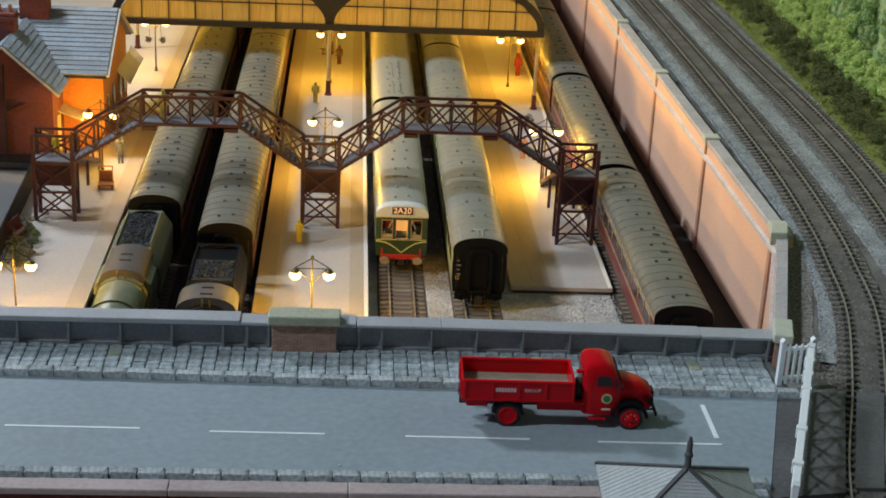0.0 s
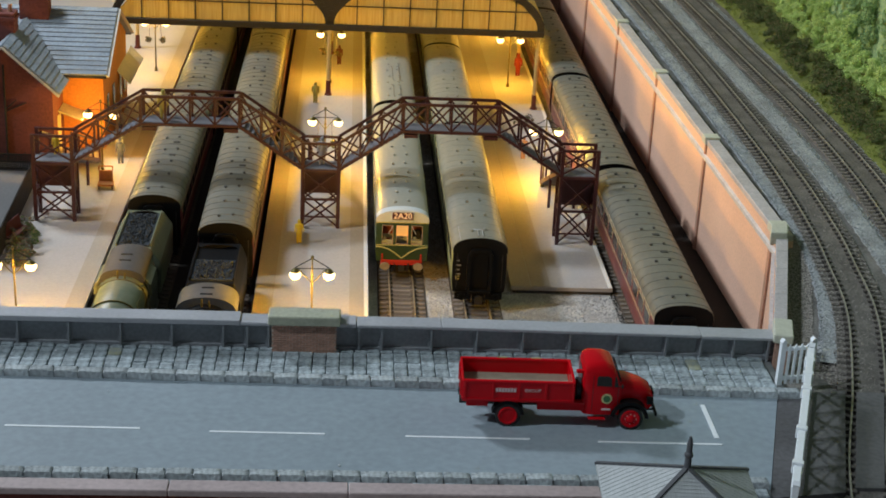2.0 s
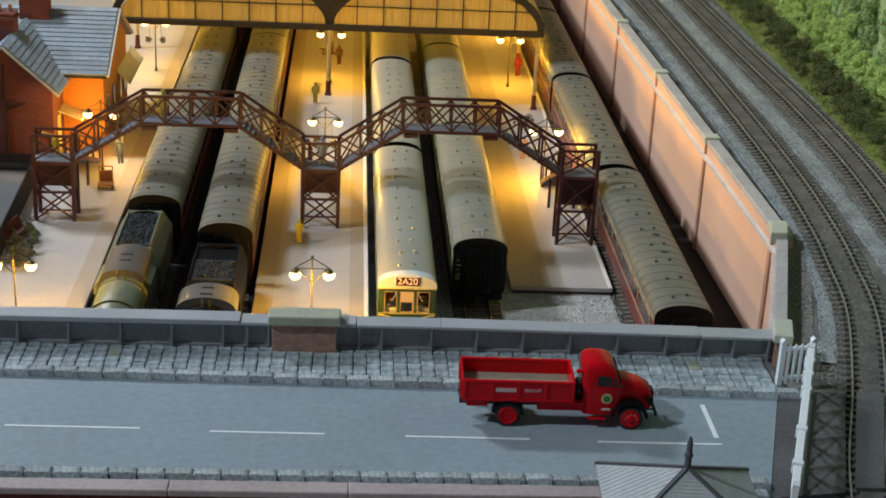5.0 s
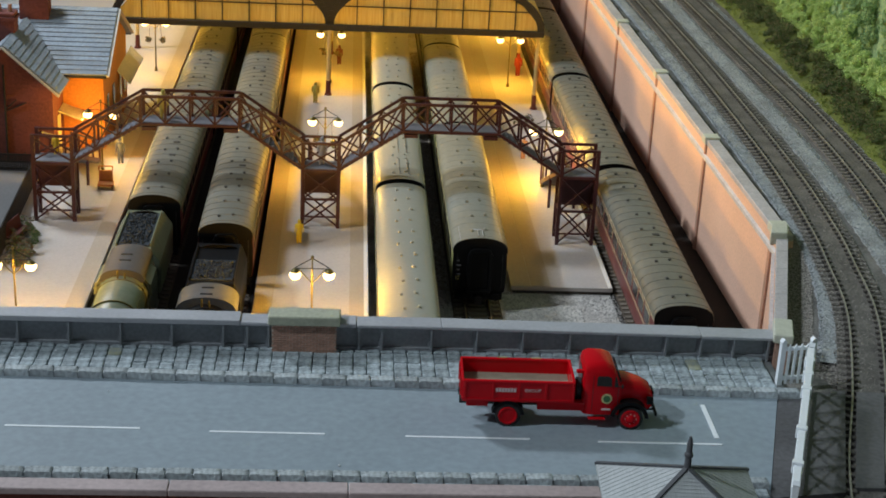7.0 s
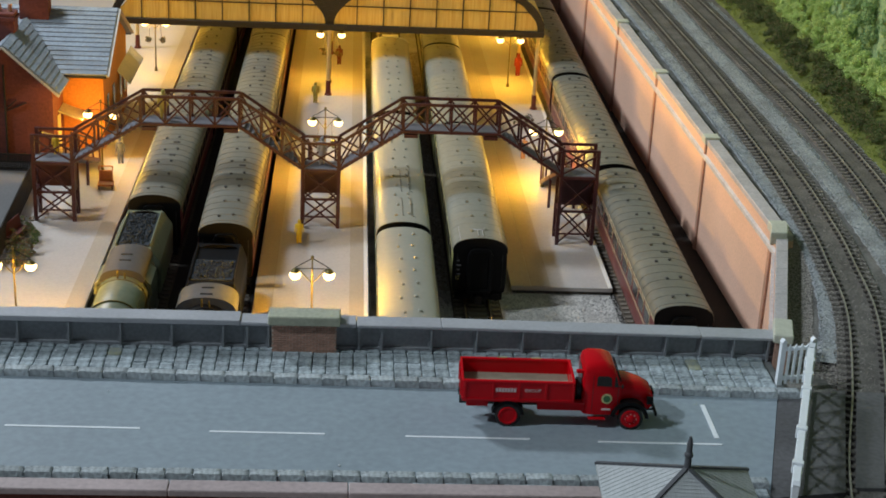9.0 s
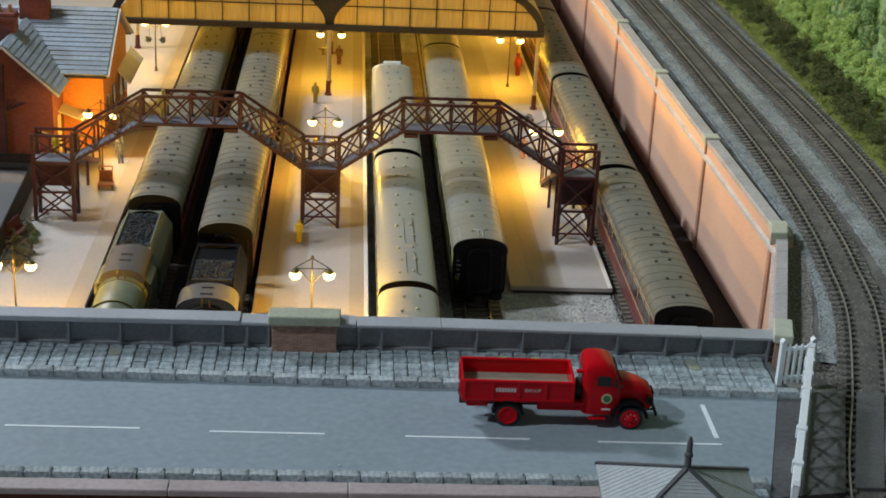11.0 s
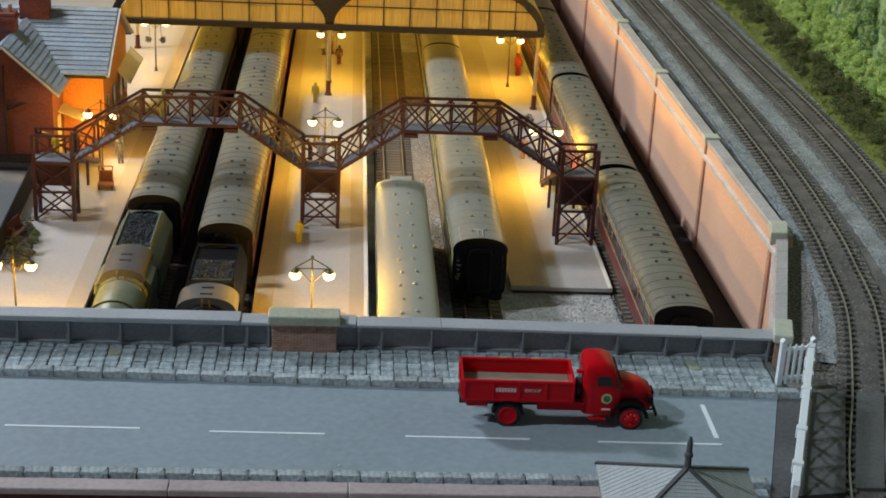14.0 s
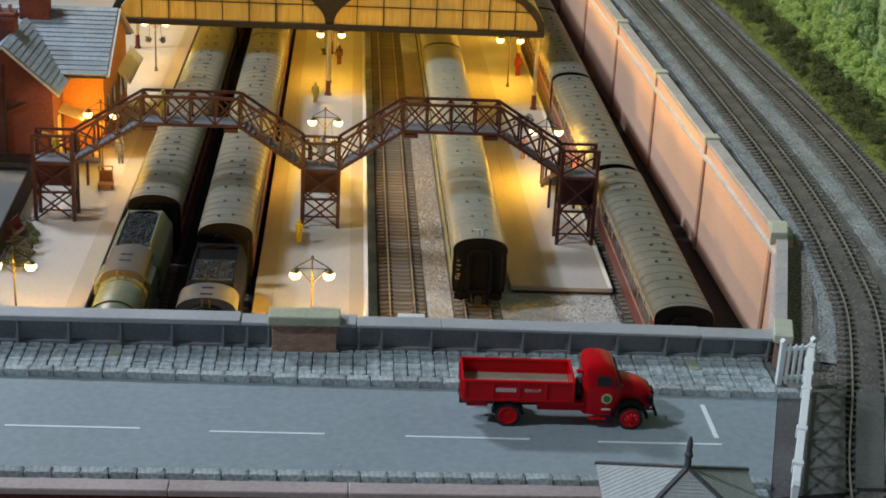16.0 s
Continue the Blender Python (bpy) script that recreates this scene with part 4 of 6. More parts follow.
for x0, x1, zf in ((-264.0, -236.5, 11.0), (-71.5, -45.5, 11.0), (117.5, 143.5, P3)):
    bm = B(); box(bm, x0 - 1, x1 + 1, YF, YR + 2, ZL - 1, ZL + 1.5); part("landing", bm, M_DECK, fb, "grey landing")
    bm = B(); box(bm, x0 + 1.3, x1 - 1.3, YR - 2.4, YR - 1.4, (zf + ZL) / 2 + 1, ZL - 1.6); part("back_panel", bm, M_BRIDGE, fb, "dark maroon boarded panel")
    if x0 < -200:
        bm = B(); box(bm, x1 - 0.5, x1 + 0.5, YF + 1.4, YR - 1.4, (zf + ZL) / 2 + 1, ZL - 1.6); part("side_panel", bm, M_BRIDGE, fb)
    for y in (YF, YR):
        for x in (x0, x1):
            member("leg", (x, y, zf), (x, y, ZL + 21.5), 2.6, 2.6)
        member("top_rail", (x0, y, ZL + 20.5), (x1, y, ZL + 20.5), 1.8, 1.6)
        member("beam", (x0, y, ZL), (x1, y, ZL), 2.0, 3.2)
        member("beam", (x0, y, (zf + ZL) / 2), (x1, y, (zf + ZL) / 2), 1.4, 2.0)
        member("beam", (x0, y, zf + 2), (x1, y, zf + 2), 1.2, 1.2) if y == YR else None
        zm = (zf + ZL) / 2
        for za, zb in ((zf + 1, zm), (zm, ZL - 1), (ZL + 2, ZL + 18)):
            member("brace", (x0, y, za), (x1, y, zb), 1.1, 1.3)
            member("brace", (x1, y, za), (x0, y, zb), 1.1, 1.3)
    for x in (x0, x1):
        zm = (zf + ZL) / 2
        for za, zb in ((zf + 1, zm), (zm, ZL - 1)):
            member("brace", (x, YF, za), (x, YR, zb), 1.1, 1.3); member("brace", (x, YR, za), (x, YF, zb), 1.1, 1.3)
        member("beam", (x, YF, zm), (x, YR, zm), 1.4, 2.0)
    # flight down behind the tower
    y1 = YR + 120
    for x in (x0 + 3, x1 - 3):
        member("stringer", (x, YR, ZL), (x, y1, zf + 1), 1.6, 3.0)
        member("handrail", (x, YR, ZL + 18), (x, y1, zf + 17), 1.2, 1.2)
        for f in (0.25, 0.5, 0.75, 1.0):
            member("post", (x, YR + 120 * f, zf + (ZL - zf) * (1 - f)), (x, YR + 120 * f, zf + (ZL - zf) * (1 - f) + 17), 1.3, 1.3)
        member("leg", (x, YR + 62, zf), (x, YR + 62, zf + (ZL - zf) * 0.5), 2.0, 2.0)
    for i in range(16):
        f = (i + 0.5) / 16
        bm = B(); box(bm, x0 + 3, x1 - 3, YR + 120 * f - 3, YR + 120 * f + 3, ZL - (ZL - zf) * f - 1.2, ZL - (ZL - zf) * f + 1.2); part("tread", bm, M_DECK, fb)


# ---- platform lamps ----
def lamp_post(x, y, z, power):
    p = thing("platform_lamp", x, y, z, 0, "gilded twin platform lamp with two glowing round globes", "lamp", "platform lamps")
    bm = B(); rod(bm, (0, 0, 0), (0, 0, 4), 1.7, 10, 1.1); rod(bm, (0, 0, 4), (0, 0, 58), 0.75, 8, 0.5); ball(bm, (0, 0, 59), 1.1, u=8, v=6); ball(bm, (0, 0, 46), 1.1, u=8, v=6); part("post", bm, M_BRASS, p, smooth=True)
    for s in (-1, 1):
        bm = B()
        pts = [(0, 42), (3.5, 45.6), (7, 50.2), (10.4, 51.4)]
        for (a, za), (b, zb) in zip(pts, pts[1:]):
            rod(bm, (s * a, 0, za), (s * b, 0, zb), 0.35, 6)
        part("bracket", bm, M_BRASS, p)
        bm = B(); rod(bm, (s * 0.2, 0, 58), (s * 10.2, 0, 52), 0.32, 6); rod(bm, (0, 0, 51.4), (s * 10.4, 0, 51.4), 0.32, 6); part("stay", bm, M_UNDER, p, "black iron stay")
        bm = B(); rod(bm, (s * 10.2, 0, 49.2), (s * 10.2, 0, 51.4), 3.0, 14, 1.2); part("shade", bm, M_BRASS, p, smooth=True)
        bm = B(); ball(bm, (s * 10.2, 0, 47.4), 3.6, 0.85, 16, 12); part("globe", bm, M_LAMPGLOW, p, "glowing warm glass globe", smooth=True)
        ld = bpy.data.lights.new("lamp_light", "POINT")
        ld.energy, ld.color, ld.shadow_soft_size = LAMP_W * power, LAMP_COL, 0.0025
        lo = new("lamp_light", ld)
        lo.matrix_world = pose((x + s * 10.2) * MM, y * MM, (z + 43.4) * MM)
    return p


# the three posts at y = 800 are out of view, added for warm light
LAMPS = [lamp_post(*row) for row in ((-59, -73, 11, 1.2), (-237, -70, 11, 0.9), (-233, 240, 11, 0.48), (-228, 545, 11, 0.36), (-57.5, 238, 11, 0.6), (-57.8, 522, 11, 0.5), (119, 558, P3, 0.5), (121, 258, P3, 0.8), (-57.8, 800, 11, 0.5), (119, 800, P3, 0.7), (-232, 800, 11, 0.28))]


# ---- station roof screen ----
M_PANE = bpy.data.materials.new("amber_glazing")
M_PANE.use_nodes = True
_n, _l = M_PANE.node_tree.nodes, M_PANE.node_tree.links
_p = _n["Principled BSDF"]
_p.inputs["Base Color"].default_value, _p.inputs["Roughness"].default_value = (0.85, 0.72, 0.42, 1), 0.35
_t, _a = _n.new("ShaderNodeBsdfTranslucent"), _n.new("ShaderNodeMixShader")
_t.inputs[0].default_value, _a.inputs[0].default_value = (0.86, 0.80, 0.55, 1), 0.55
_l.new(_p.outputs[0], _a.inputs[1]); _l.new(_t.outputs[0], _a.inputs[2]); _l.new(_a.outputs[0], _n["Material Output"].inputs[0])
_c, _m, _w, _r = _n.new("ShaderNodeTexCoord"), _n.new("ShaderNodeMapping"), _n.new("ShaderNodeTexNoise"), _n.new("ShaderNodeValToRGB")
_m.inputs["Scale"].default_value = (700, 700, 30)
_w.inputs["Scale"].default_value, _w.inputs["Detail"].default_value = 1.0, 4.0
_r.color_ramp.elements[0].position, _r.color_ramp.elements[0].color = 0.3, (0.76, 0.62, 0.25, 1)
_r.color_ramp.elements[1].position, _r.color_ramp.elements[1].color = 0.7, (0.95, 0.86, 0.46, 1)
_l.new(_c.outputs["Object"], _m.inputs[0]); _l.new(_m.outputs[0], _w.inputs["Vector"]); _l.new(_w.outputs[0], _r.inputs[0])
_l.new(_r.outputs[0], _t.inputs[0]); _l.new(_r.outputs[0], _p.inputs["Base Color"])
M_COLUMN = mat("column_cream", (0.62, 0.50, 0.26), 0.5, var=0.12)

sr = thing("station_roof_screen", 0, 480, 0, -0.2, "dark iron arched station roof screen with amber glazing", "station roof")
bm = B(); box(bm, -259, 142, -3, 3, 73.5, 79); part("tie_beam", bm, M_DARKROOF, sr, "dark iron tie beam", bevel=0.4)
RISE = 47.0
for xc in (-158.0, 40.2):
    half = 98.5

    def arch(u, grow=0.0):
        return xc + (half + grow) * math.cos(u), 79 + (RISE + grow) * math.sin(u)

    bm = B()
    us = [math.pi * i / 36 for i in range(37)]
    for a, b in zip(us, us[1:]):
        (x0, z0), (x1, z1) = arch(a), arch(b)
        bar(bm, (x0, 0, z0), (x1, 0, z1), 6.5, 4.0, (0, 1, 0))
    part("arch_rib", bm, M_DARKROOF, sr, "dark iron arch rib")
    n = 7
    for i in range(1, n + 1):
        x = xc - half + 2 * half * i / (n + 1)
        top = 79 + RISE * max(0.0, 1 - ((x - xc) / half) ** 2) ** 0.5 - 2
        bm = B(); box(bm, x - 0.45, x + 0.45, -0.6, 1.6, 79, top); part("mullion", bm, M_DARKROOF, sr)
    for z in (96.0, 113.0):
        w = half * (1 - ((z - 79) / RISE) ** 2) ** 0.5
        bm = B(); box(bm, xc - w, xc + w, -0.5, 1.4, z, z + 0.9); part("transom", bm, M_DARKROOF, sr)
    for i in range(n + 1):
        x0, x1 = xc - half + 2 * half * i / (n + 1) + 0.5, xc - half + 2 * half * (i + 1) / (n + 1) - 0.5
        h = [79 + RISE * max(0.0, 1 - ((x - xc) / half) ** 2) ** 0.5 - 1 for x in (x0, x1)]
        bm = B(); prism(bm, [(x0, 78.5), (x1, 78.5), (x1, max(79, h[1])), (x0, max(79, h[0]))], 0.2, 0.8); g = part("pane", bm, M_PANE, sr, "amber translucent pane")
# dark spandrel where the two arches meet
bm = B(); prism(bm, [(-59 - 98.5 * (1 - math.sqrt(1 - f * f)), 78 + RISE * f) for f in (0, 0.3, 0.5, 0.65, 0.75)][::-1] + [(-58.6 + 98.5 * (1 - math.sqrt(1 - f * f)), 78 + RISE * f) for f in (0, 0.3, 0.5, 0.65, 0.75)], -1.5, 1.5); part("spandrel", bm, M_DARKROOF, sr, "dark iron spandrel")

# the unseen shed roof runs back from the screen in two barrel vaults, glazed amber to dim and warm the hall light
for xc in (-158.0, 40.2):
    bm = B()
    n = 20
    lower = [(xc - 100.5 * math.cos(math.pi * i / n), 80.5 + 47.5 * math.sin(math.pi * i / n)) for i in range(n + 1)]
    upper = [(xc - 101.5 * math.cos(math.pi * i / n), 81.5 + 48.5 * math.sin(math.pi * i / n)) for i in range(n + 1)]
    prism(bm, lower + upper[::-1], 3.4, 920)
    part("roof_vault", bm, M_PANE, sr, "amber glazed barrel roof", smooth=True)
bm = B(); box(bm, -61, -57, 3.4, 920, 74, 81); part("valley_beam", bm, M_DARKROOF, sr, "dark iron valley beam")


def column(x, y, z):
    c = thing("roof_column", x, y, z, 0, "slender cream iron roof column on a maroon base", "column", "roof columns")
    bm = B(); rod(bm, (0, 0, 14), (0, 0, 75 - z), 2.0, 14, 1.7); rod(bm, (0, 0, 70 - z), (0, 0, 74 - z), 2.0, 14, 3.4); part("shaft", bm, M_COLUMN, c, "cream shaft", smooth=True)
    bm = B(); rod(bm, (0, 0, 0), (0, 0, 2.2), 3.6, 14, 3.0); rod(bm, (0, 0, 2.2), (0, 0, 14), 2.4, 14, 2.2); part("base", bm, M_COLBASE, c, "maroon base", smooth=True)


for x, y, z in ((-59, 480, 11), (137, 482, P3), (-257, 630, 11), (-59, 632, 11), (137, 640, P3), (-59, 790, 11)):
    column(x, y, z)

# ---- station house ----
M_TRIM = mat("white_bargeboard", (0.62, 0.58, 0.52), 0.6, var=0.1)
M_LITPANE = glow("lit_window", (1.0, 0.62, 0.2), 1.6)
M_CANOPY = mat("canopy", (0.62, 0.56, 0.40), 0.6, var=0.15)
sh = thing("station_house", 0, 0, 0, 0, "red brick station house with slate roofs and brick chimneys", "house")
# main block: front wall, gable end towards the platform, ridge along x
bm = B(); prism(bm, [(300, 4), (300, 78), (366, 112), (432, 78), (432, 4)], -420, -240, "x"); part("main_wall", bm, M_HOUSEGLOW, sh, "orange brick main wall, its orange deepened for the lamp glow")
bm = B(); prism(bm, [(-346, 4), (-346, 73), (-309, 106), (-273, 73), (-273, 4)], 256, 299.8, "y"); part("wing_wall", bm, M_HOUSE, sh, "red brick gable wing")


def slope(p, along, up, courses, width_fn, parent, name="slate_course"):
    """Courses of slates: p the eave corner, along and up are full vectors."""
    p, along, up = Vector(p), Vector(along), Vector(up)
    nrm = along.cross(up).normalized()
    if nrm.z < 0:
        nrm = -nrm
    for i in range(courses):
        a0, a1 = width_fn(i / courses)
        f0, f1 = i / courses, min(1.0, (i + 1.15) / courses)
        q = [p + along * a0 + up * f0, p + along * a1 + up * f0, p + along * a1 + up * f1, p + along * a0 + up * f1]
        bm = B()
        lift = [1.7, 1.7, 0.9, 0.9]
        top = [bm.verts.new(v + nrm * h) for v, h in zip(q, lift)]
        low = [bm.verts.new(v + nrm * 0.1) for v in q]
        bm.faces.new(top); bm.faces.new(low[::-1])
        for k in range(4):
            bm.faces.new((top[k], low[k], low[(k + 1) % 4], top[(k + 1) % 4]))
        part(name, bm, M_SLATE, parent)


rf = B(); prism(rf, [(292, 73.5), (292, 75), (366, 113.5), (440, 75), (440, 73.5), (366, 112)], -424, -236, "x")
roof_main = part("main_roof", rf, M_SLATE, sh, "blue-grey slate roof")
slope((-424, 292, 75), (188, 0, 0), (0, 74, 38.5), 15, lambda f: (0, 1), roof_main)
slope((-424, 440, 75), (188, 0, 0), (0, -74, 38.5), 15, lambda f: (0, 1), roof_main)
rw = B(); prism(rw, [(-351, 68.8), (-351, 70.3), (-309, 108), (-267, 70.3), (-267, 68.8), (-309, 106.4)], 251, 352, "y")
roof_wing = part("wing_roof", rw, M_SLATE, sh, "grey slate wing roof")
slope((-267, 251, 70.3), (0, 96, 0), (-42, 0, 37.7), 11, lambda f: (0, 0.45 + 0.55 * f), roof_wing)
slope((-351, 251, 70.3), (0, 96, 0), (42, 0, 37.7), 11, lambda f: (0, 0.45 + 0.55 * f), roof_wing)
for s in (-1, 1):
    bm = B(); bar(bm, (-309 + s * 42.5, 250.4, 69.0), (-309, 250.4, 107.2), 1.2, 3.4, (0, 1, 0)); part("bargeboard", bm, M_TRIM, sh, "pale painted bargeboard")
for y0 in (292, 440):
    bm = B(); rod(bm, (-420, y0, 74), (-236, y0, 74), 1.2, 8); part("gutter", bm, M_UNDER, sh)
bm = B(); bar(bm, (-234.9, 292, 74.5), (-234.9, 366, 113), 1.2, 2.4, (1, 0, 0)); bar(bm, (-234.9, 440, 74.5), (-234.9, 366, 113), 1.2, 2.4, (1, 0, 0)); part("bargeboard", bm, M_TRIM, sh)


def chimney(x, y, z0, z1, w, d):
    bm = B(); box(bm, x - w, x + w, y - d, y + d, z0, z1 - 6); box(bm, x - w - 1.2, x + w + 1.2, y - d - 1.2, y + d + 1.2, z1 - 6, z1 - 3); box(bm, x - w - 0.2, x + w + 0.2, y - d - 0.2, y + d + 0.2, z1 - 3, z1)
    c = part("chimney", bm, M_HOUSE, sh, "red brick chimney", bevel=0.25)
    for k in (-0.5, 0.5):
        bm = B(); rod(bm, (x + k * w, y, z1), (x + k * w, y, z1 + 6), 1.9, 10, 1.6); part("chimney_pot", bm, M_PILASTER, c, "terracotta pot", smooth=True)


chimney(-316, 300, 88, 124, 8.5, 8)
chimney(-303, 356, 102, 136, 12, 7)
bm = B(); rod(bm, (-310, 255.4, 10), (-310, 255.4, 92), 0.9, 8); bar(bm, (-310, 255.2, 54), (-293, 255.2, 62), 0.8, 0.8); bar(bm, (-310, 255.2, 56), (-301, 255.2, 64), 0.8, 0.8); bar(bm, (-310, 255.2, 12), (-296, 255.2, 20), 0.8, 0.8); part("drainpipe", bm, M_UNDER, sh, "dark drainpipe with branches")
for y in (320, 352, 392, 416):
    bm = B(); box(bm, -239.9, -239.4, y - 5, y + 5, 30, 52); w = part("window", bm, M_WINDOW, sh)
    bm = B(); box(bm, -239.6, -238.9, y - 6, y + 6, 28, 30); part("sill", bm, M_TRIM, w)
bm = B(); box(bm, -272.9, -272.3, 272, 284, 11, 46); part("door", bm, M_CREAM, sh, "pale door in the wing")
bm = B(); prism(bm, [(-272.8, 48.5), (-272.8, 49.6), (-254, 42.6), (-254, 41.6)], 276, 299.6, "y"); part("door_canopy", bm, M_CANOPY, sh, "small cream door canopy")
bm = B(); prism(bm, [(-239.8, 56), (-239.8, 57.4), (-229, 46), (-229, 44.8)], 375, 462, "y"); part("platform_canopy", bm, M_CANOPY, sh, "cream platform canopy")
# bare point light without a fitting, added to brighten the house wall
for x, y in ((-252, 278),):
    ld = bpy.data.lights.new("house_wall_fill", "POINT")
    ld.energy, ld.color, ld.shadow_soft_size = LAMP_W * 0.11, (1.0, 0.5, 0.10), 0.002
    lo = new("house_wall_fill", ld)
    lo.matrix_world = pose(x * MM, y * MM, 42 * MM)

# ---- lorry ----
M_TYRE = mat("tyre", (0.02, 0.02, 0.021), 0.7, var=0.3)
M_BEDFLOOR = mat("bed_floor", (0.33, 0.29, 0.22), 0.7, var=0.15, grain=300, big=60)
M_BADGE = mat("badge_yellow", (0.62, 0.60, 0.28), 0.5)
M_BADGEGREEN = mat("badge_green", (0.05, 0.16, 0.06), 0.5)
M_LOGO = mat("pale_bars", (0.75, 0.60, 0.58), 0.5)
lorry = thing("lorry", 1.3, -288.3, 80, -1.2, "shiny red toy dropside lorry parked on the road", "lorry")


def lp(name, material, fill, label="", bevel=0.0, smooth=False, parent=None):
    bm = B(); fill(bm)
    return part(name, bm, material, parent or lorry, label, smooth, bevel)


W2 = 11.8


def hub_disc(bm, cx, s, front):
    """A dished wheel: a rolled rim with a disc set back in it, and a boss that stands out on front wheels."""
    n = 24
    sections = ((4.5, 11.55), (4.3, 12.0), (3.7, 12.0), (3.3, 11.75 if front else 11.65), (2.0, 11.75 if front else 11.62), (1.5, 12.5 if front else 11.7), (0.9, 12.7 if front else 11.72))
    rings = [[bm.verts.new((cx + r * math.cos(2 * math.pi * i / n), s * y, 5.7 + r * math.sin(2 * math.pi * i / n))) for i in range(n)] for r, y in sections]
    for a, b in zip(rings, rings[1:]):
        for i in range(n):
            bm.faces.new((a[i], a[(i + 1) % n], b[(i + 1) % n], b[i]))
    bm.faces.new(rings[0][::-1]); bm.faces.new(rings[-1])


lp("bed_floor", M_BEDFLOOR, lambda bm: box(bm, 15.5, 66, -W2 + 0.5, W2 - 0.5, 13.0, 16.6), "tan bed floor")
lp("bed_base", M_RED, lambda bm: box(bm, 15, 66.5, -W2 + 0.4, W2 - 0.4, 12.4, 14.4), bevel=0.3)
for s, nm in ((-1, "near"), (1, "far")):
    side = lp("dropside", M_RED, lambda bm: box(bm, 15, 66.5, s * W2 - 0.6, s * W2 + 0.6, 14.2, 23.4), "red dropside", bevel=0.25)
    lp("side_rim", M_RED, lambda bm: box(bm, 14.8, 66.7, s * W2 - 0.95, s * W2 + 0.95, 22.6, 23.9), bevel=0.2)
    lp("side_rim", M_RED, lambda bm: box(bm, 14.8, 66.7, s * (W2 + 0.7) - 0.35, s * (W2 + 0.7) + 0.35, 13.8, 15.0), bevel=0.15)
    for x in (16, 29, 41, 53.5, 66):
        lp("side_rib", M_RED, lambda bm: box(bm, x - 0.6, x + 0.6, s * (W2 + 0.75) - 0.3, s * (W2 + 0.75) + 0.3, 14.4, 23), bevel=0.12)
lp("tailboard", M_RED, lambda bm: box(bm, 14.4, 15.6, -W2, W2, 13.8, 23.6), "red tailboard", bevel=0.25)
for y in (-8, 0, 8):
    lp("tail_rib", M_RED, lambda bm: box(bm, 13.8, 14.5, y - 0.6, y + 0.6, 14.2, 23.2))
lp("headboard", M_RED, lambda bm: box(bm, 65.6, 66.9, -W2, W2, 13.8, 24.4), "red headboard", bevel=0.25)
for x0, x1 in ((30.2, 39.8),):
    for k in range(7):
        a = x0 + (x1 - x0) * k / 7
        lp("side_lettering", M_LOGO, lambda bm: box(bm, a, a + (x1 - x0) / 7 - 0.3, -W2 - 0.85, -W2 - 0.6, 18.4, 20.2))
text(lorry, "GROUP", 2.2, 47.3, -W2 - 0.8, 19.3, M_LOGO, "side_lettering", label="pale lettering GROUP")
lp("chassis", M_UNDER, lambda bm: (box(bm, 14, 96, -5, -3.4, 8.2, 12.4), box(bm, 14, 96, 3.4, 5, 8.2, 12.4)), "black chassis rails")
lp("side_box", M_RED, lambda bm: box(bm, 50, 72, -W2 + 1.2, -W2 + 5, 8.6, 13.0), bevel=0.3)
lp("fuel_tank", M_RED, lambda bm: box(bm, 17, 27, -W2 + 1.2, -W2 + 4, 9.6, 13.0), bevel=0.3)
lp("bed_staple", M_BADGE, lambda bm: (box(bm, 32, 37, W2 + 0.2, W2 + 0.6, 23.9, 24.3), box(bm, 48, 53, W2 + 0.2, W2 + 0.6, 23.9, 24.3)), "small worn yellow edge clips")
lp("spare_wheel", M_TYRE, lambda bm: rod(bm, (68.2, -4, 18), (70.2, -4, 18), 4.6, 20), smooth=True)
lp("pipe_guard", M_RED, lambda bm: box(bm, 67.5, 71.5, -8, -6, 26.6, 28.2), bevel=0.3)


def lathe_x(bm, prof, n=18):
    """Rounded solid along x from sections (x, half width, bottom, top, rounding)."""
    rings = []
    for x, w, z0, z1, r in prof:
        ring = []
        for cx, cz, a0 in ((w - r, z1 - r, 0), (-w + r, z1 - r, 90), (-w + 0.4, z0 + 0.4, 180), (w - 0.4, z0 + 0.4, 270)):
            rr = r if a0 < 180 else 0.4
            for k in range(5):
                a = radians(a0 + 90 * k / 4)
                ring.append(bm.verts.new((x, cx + rr * math.cos(a), cz + rr * math.sin(a))))
        rings.append(ring)
    m = len(rings[0])
    for a, b in zip(rings, rings[1:]):
        for i in range(m):
            bm.faces.new((a[i], a[(i + 1) % m], b[(i + 1) % m], b[i]))
    bm.faces.new(rings[0][::-1]); bm.faces.new(rings[-1])


cab = lp("cab", M_RED, lambda bm: lathe_x(bm, [(70.8, 9.4, 8, 29.0, 3.5), (71.6, 10.4, 7.2, 31.4, 4.2), (74, 11.0, 7, 32.6, 4.6), (80, 11.0, 7, 32.6, 4.8), (84.2, 10.8, 7, 31.2, 4.6), (86.0, 10.6, 7, 28.6, 4.2), (88.2, 10.4, 7, 22.5, 3.2), (88.6, 9.8, 7.4, 21.5, 3.0)]), "rounded red cab", smooth=True)
lp("bonnet", M_RED, lambda bm: lathe_x(bm, [(87, 8.2, 8, 23.2, 3.6), (92, 7.6, 8, 22.6, 4.0), (98, 6.6, 8, 21.2, 4.2), (102.4, 5.6, 8, 19.0, 4.0), (104.0, 4.8, 8.6, 16.8, 3.4), (104.6, 4.2, 9.2, 15.4, 2.8)]), "rounded red bonnet", smooth=True)
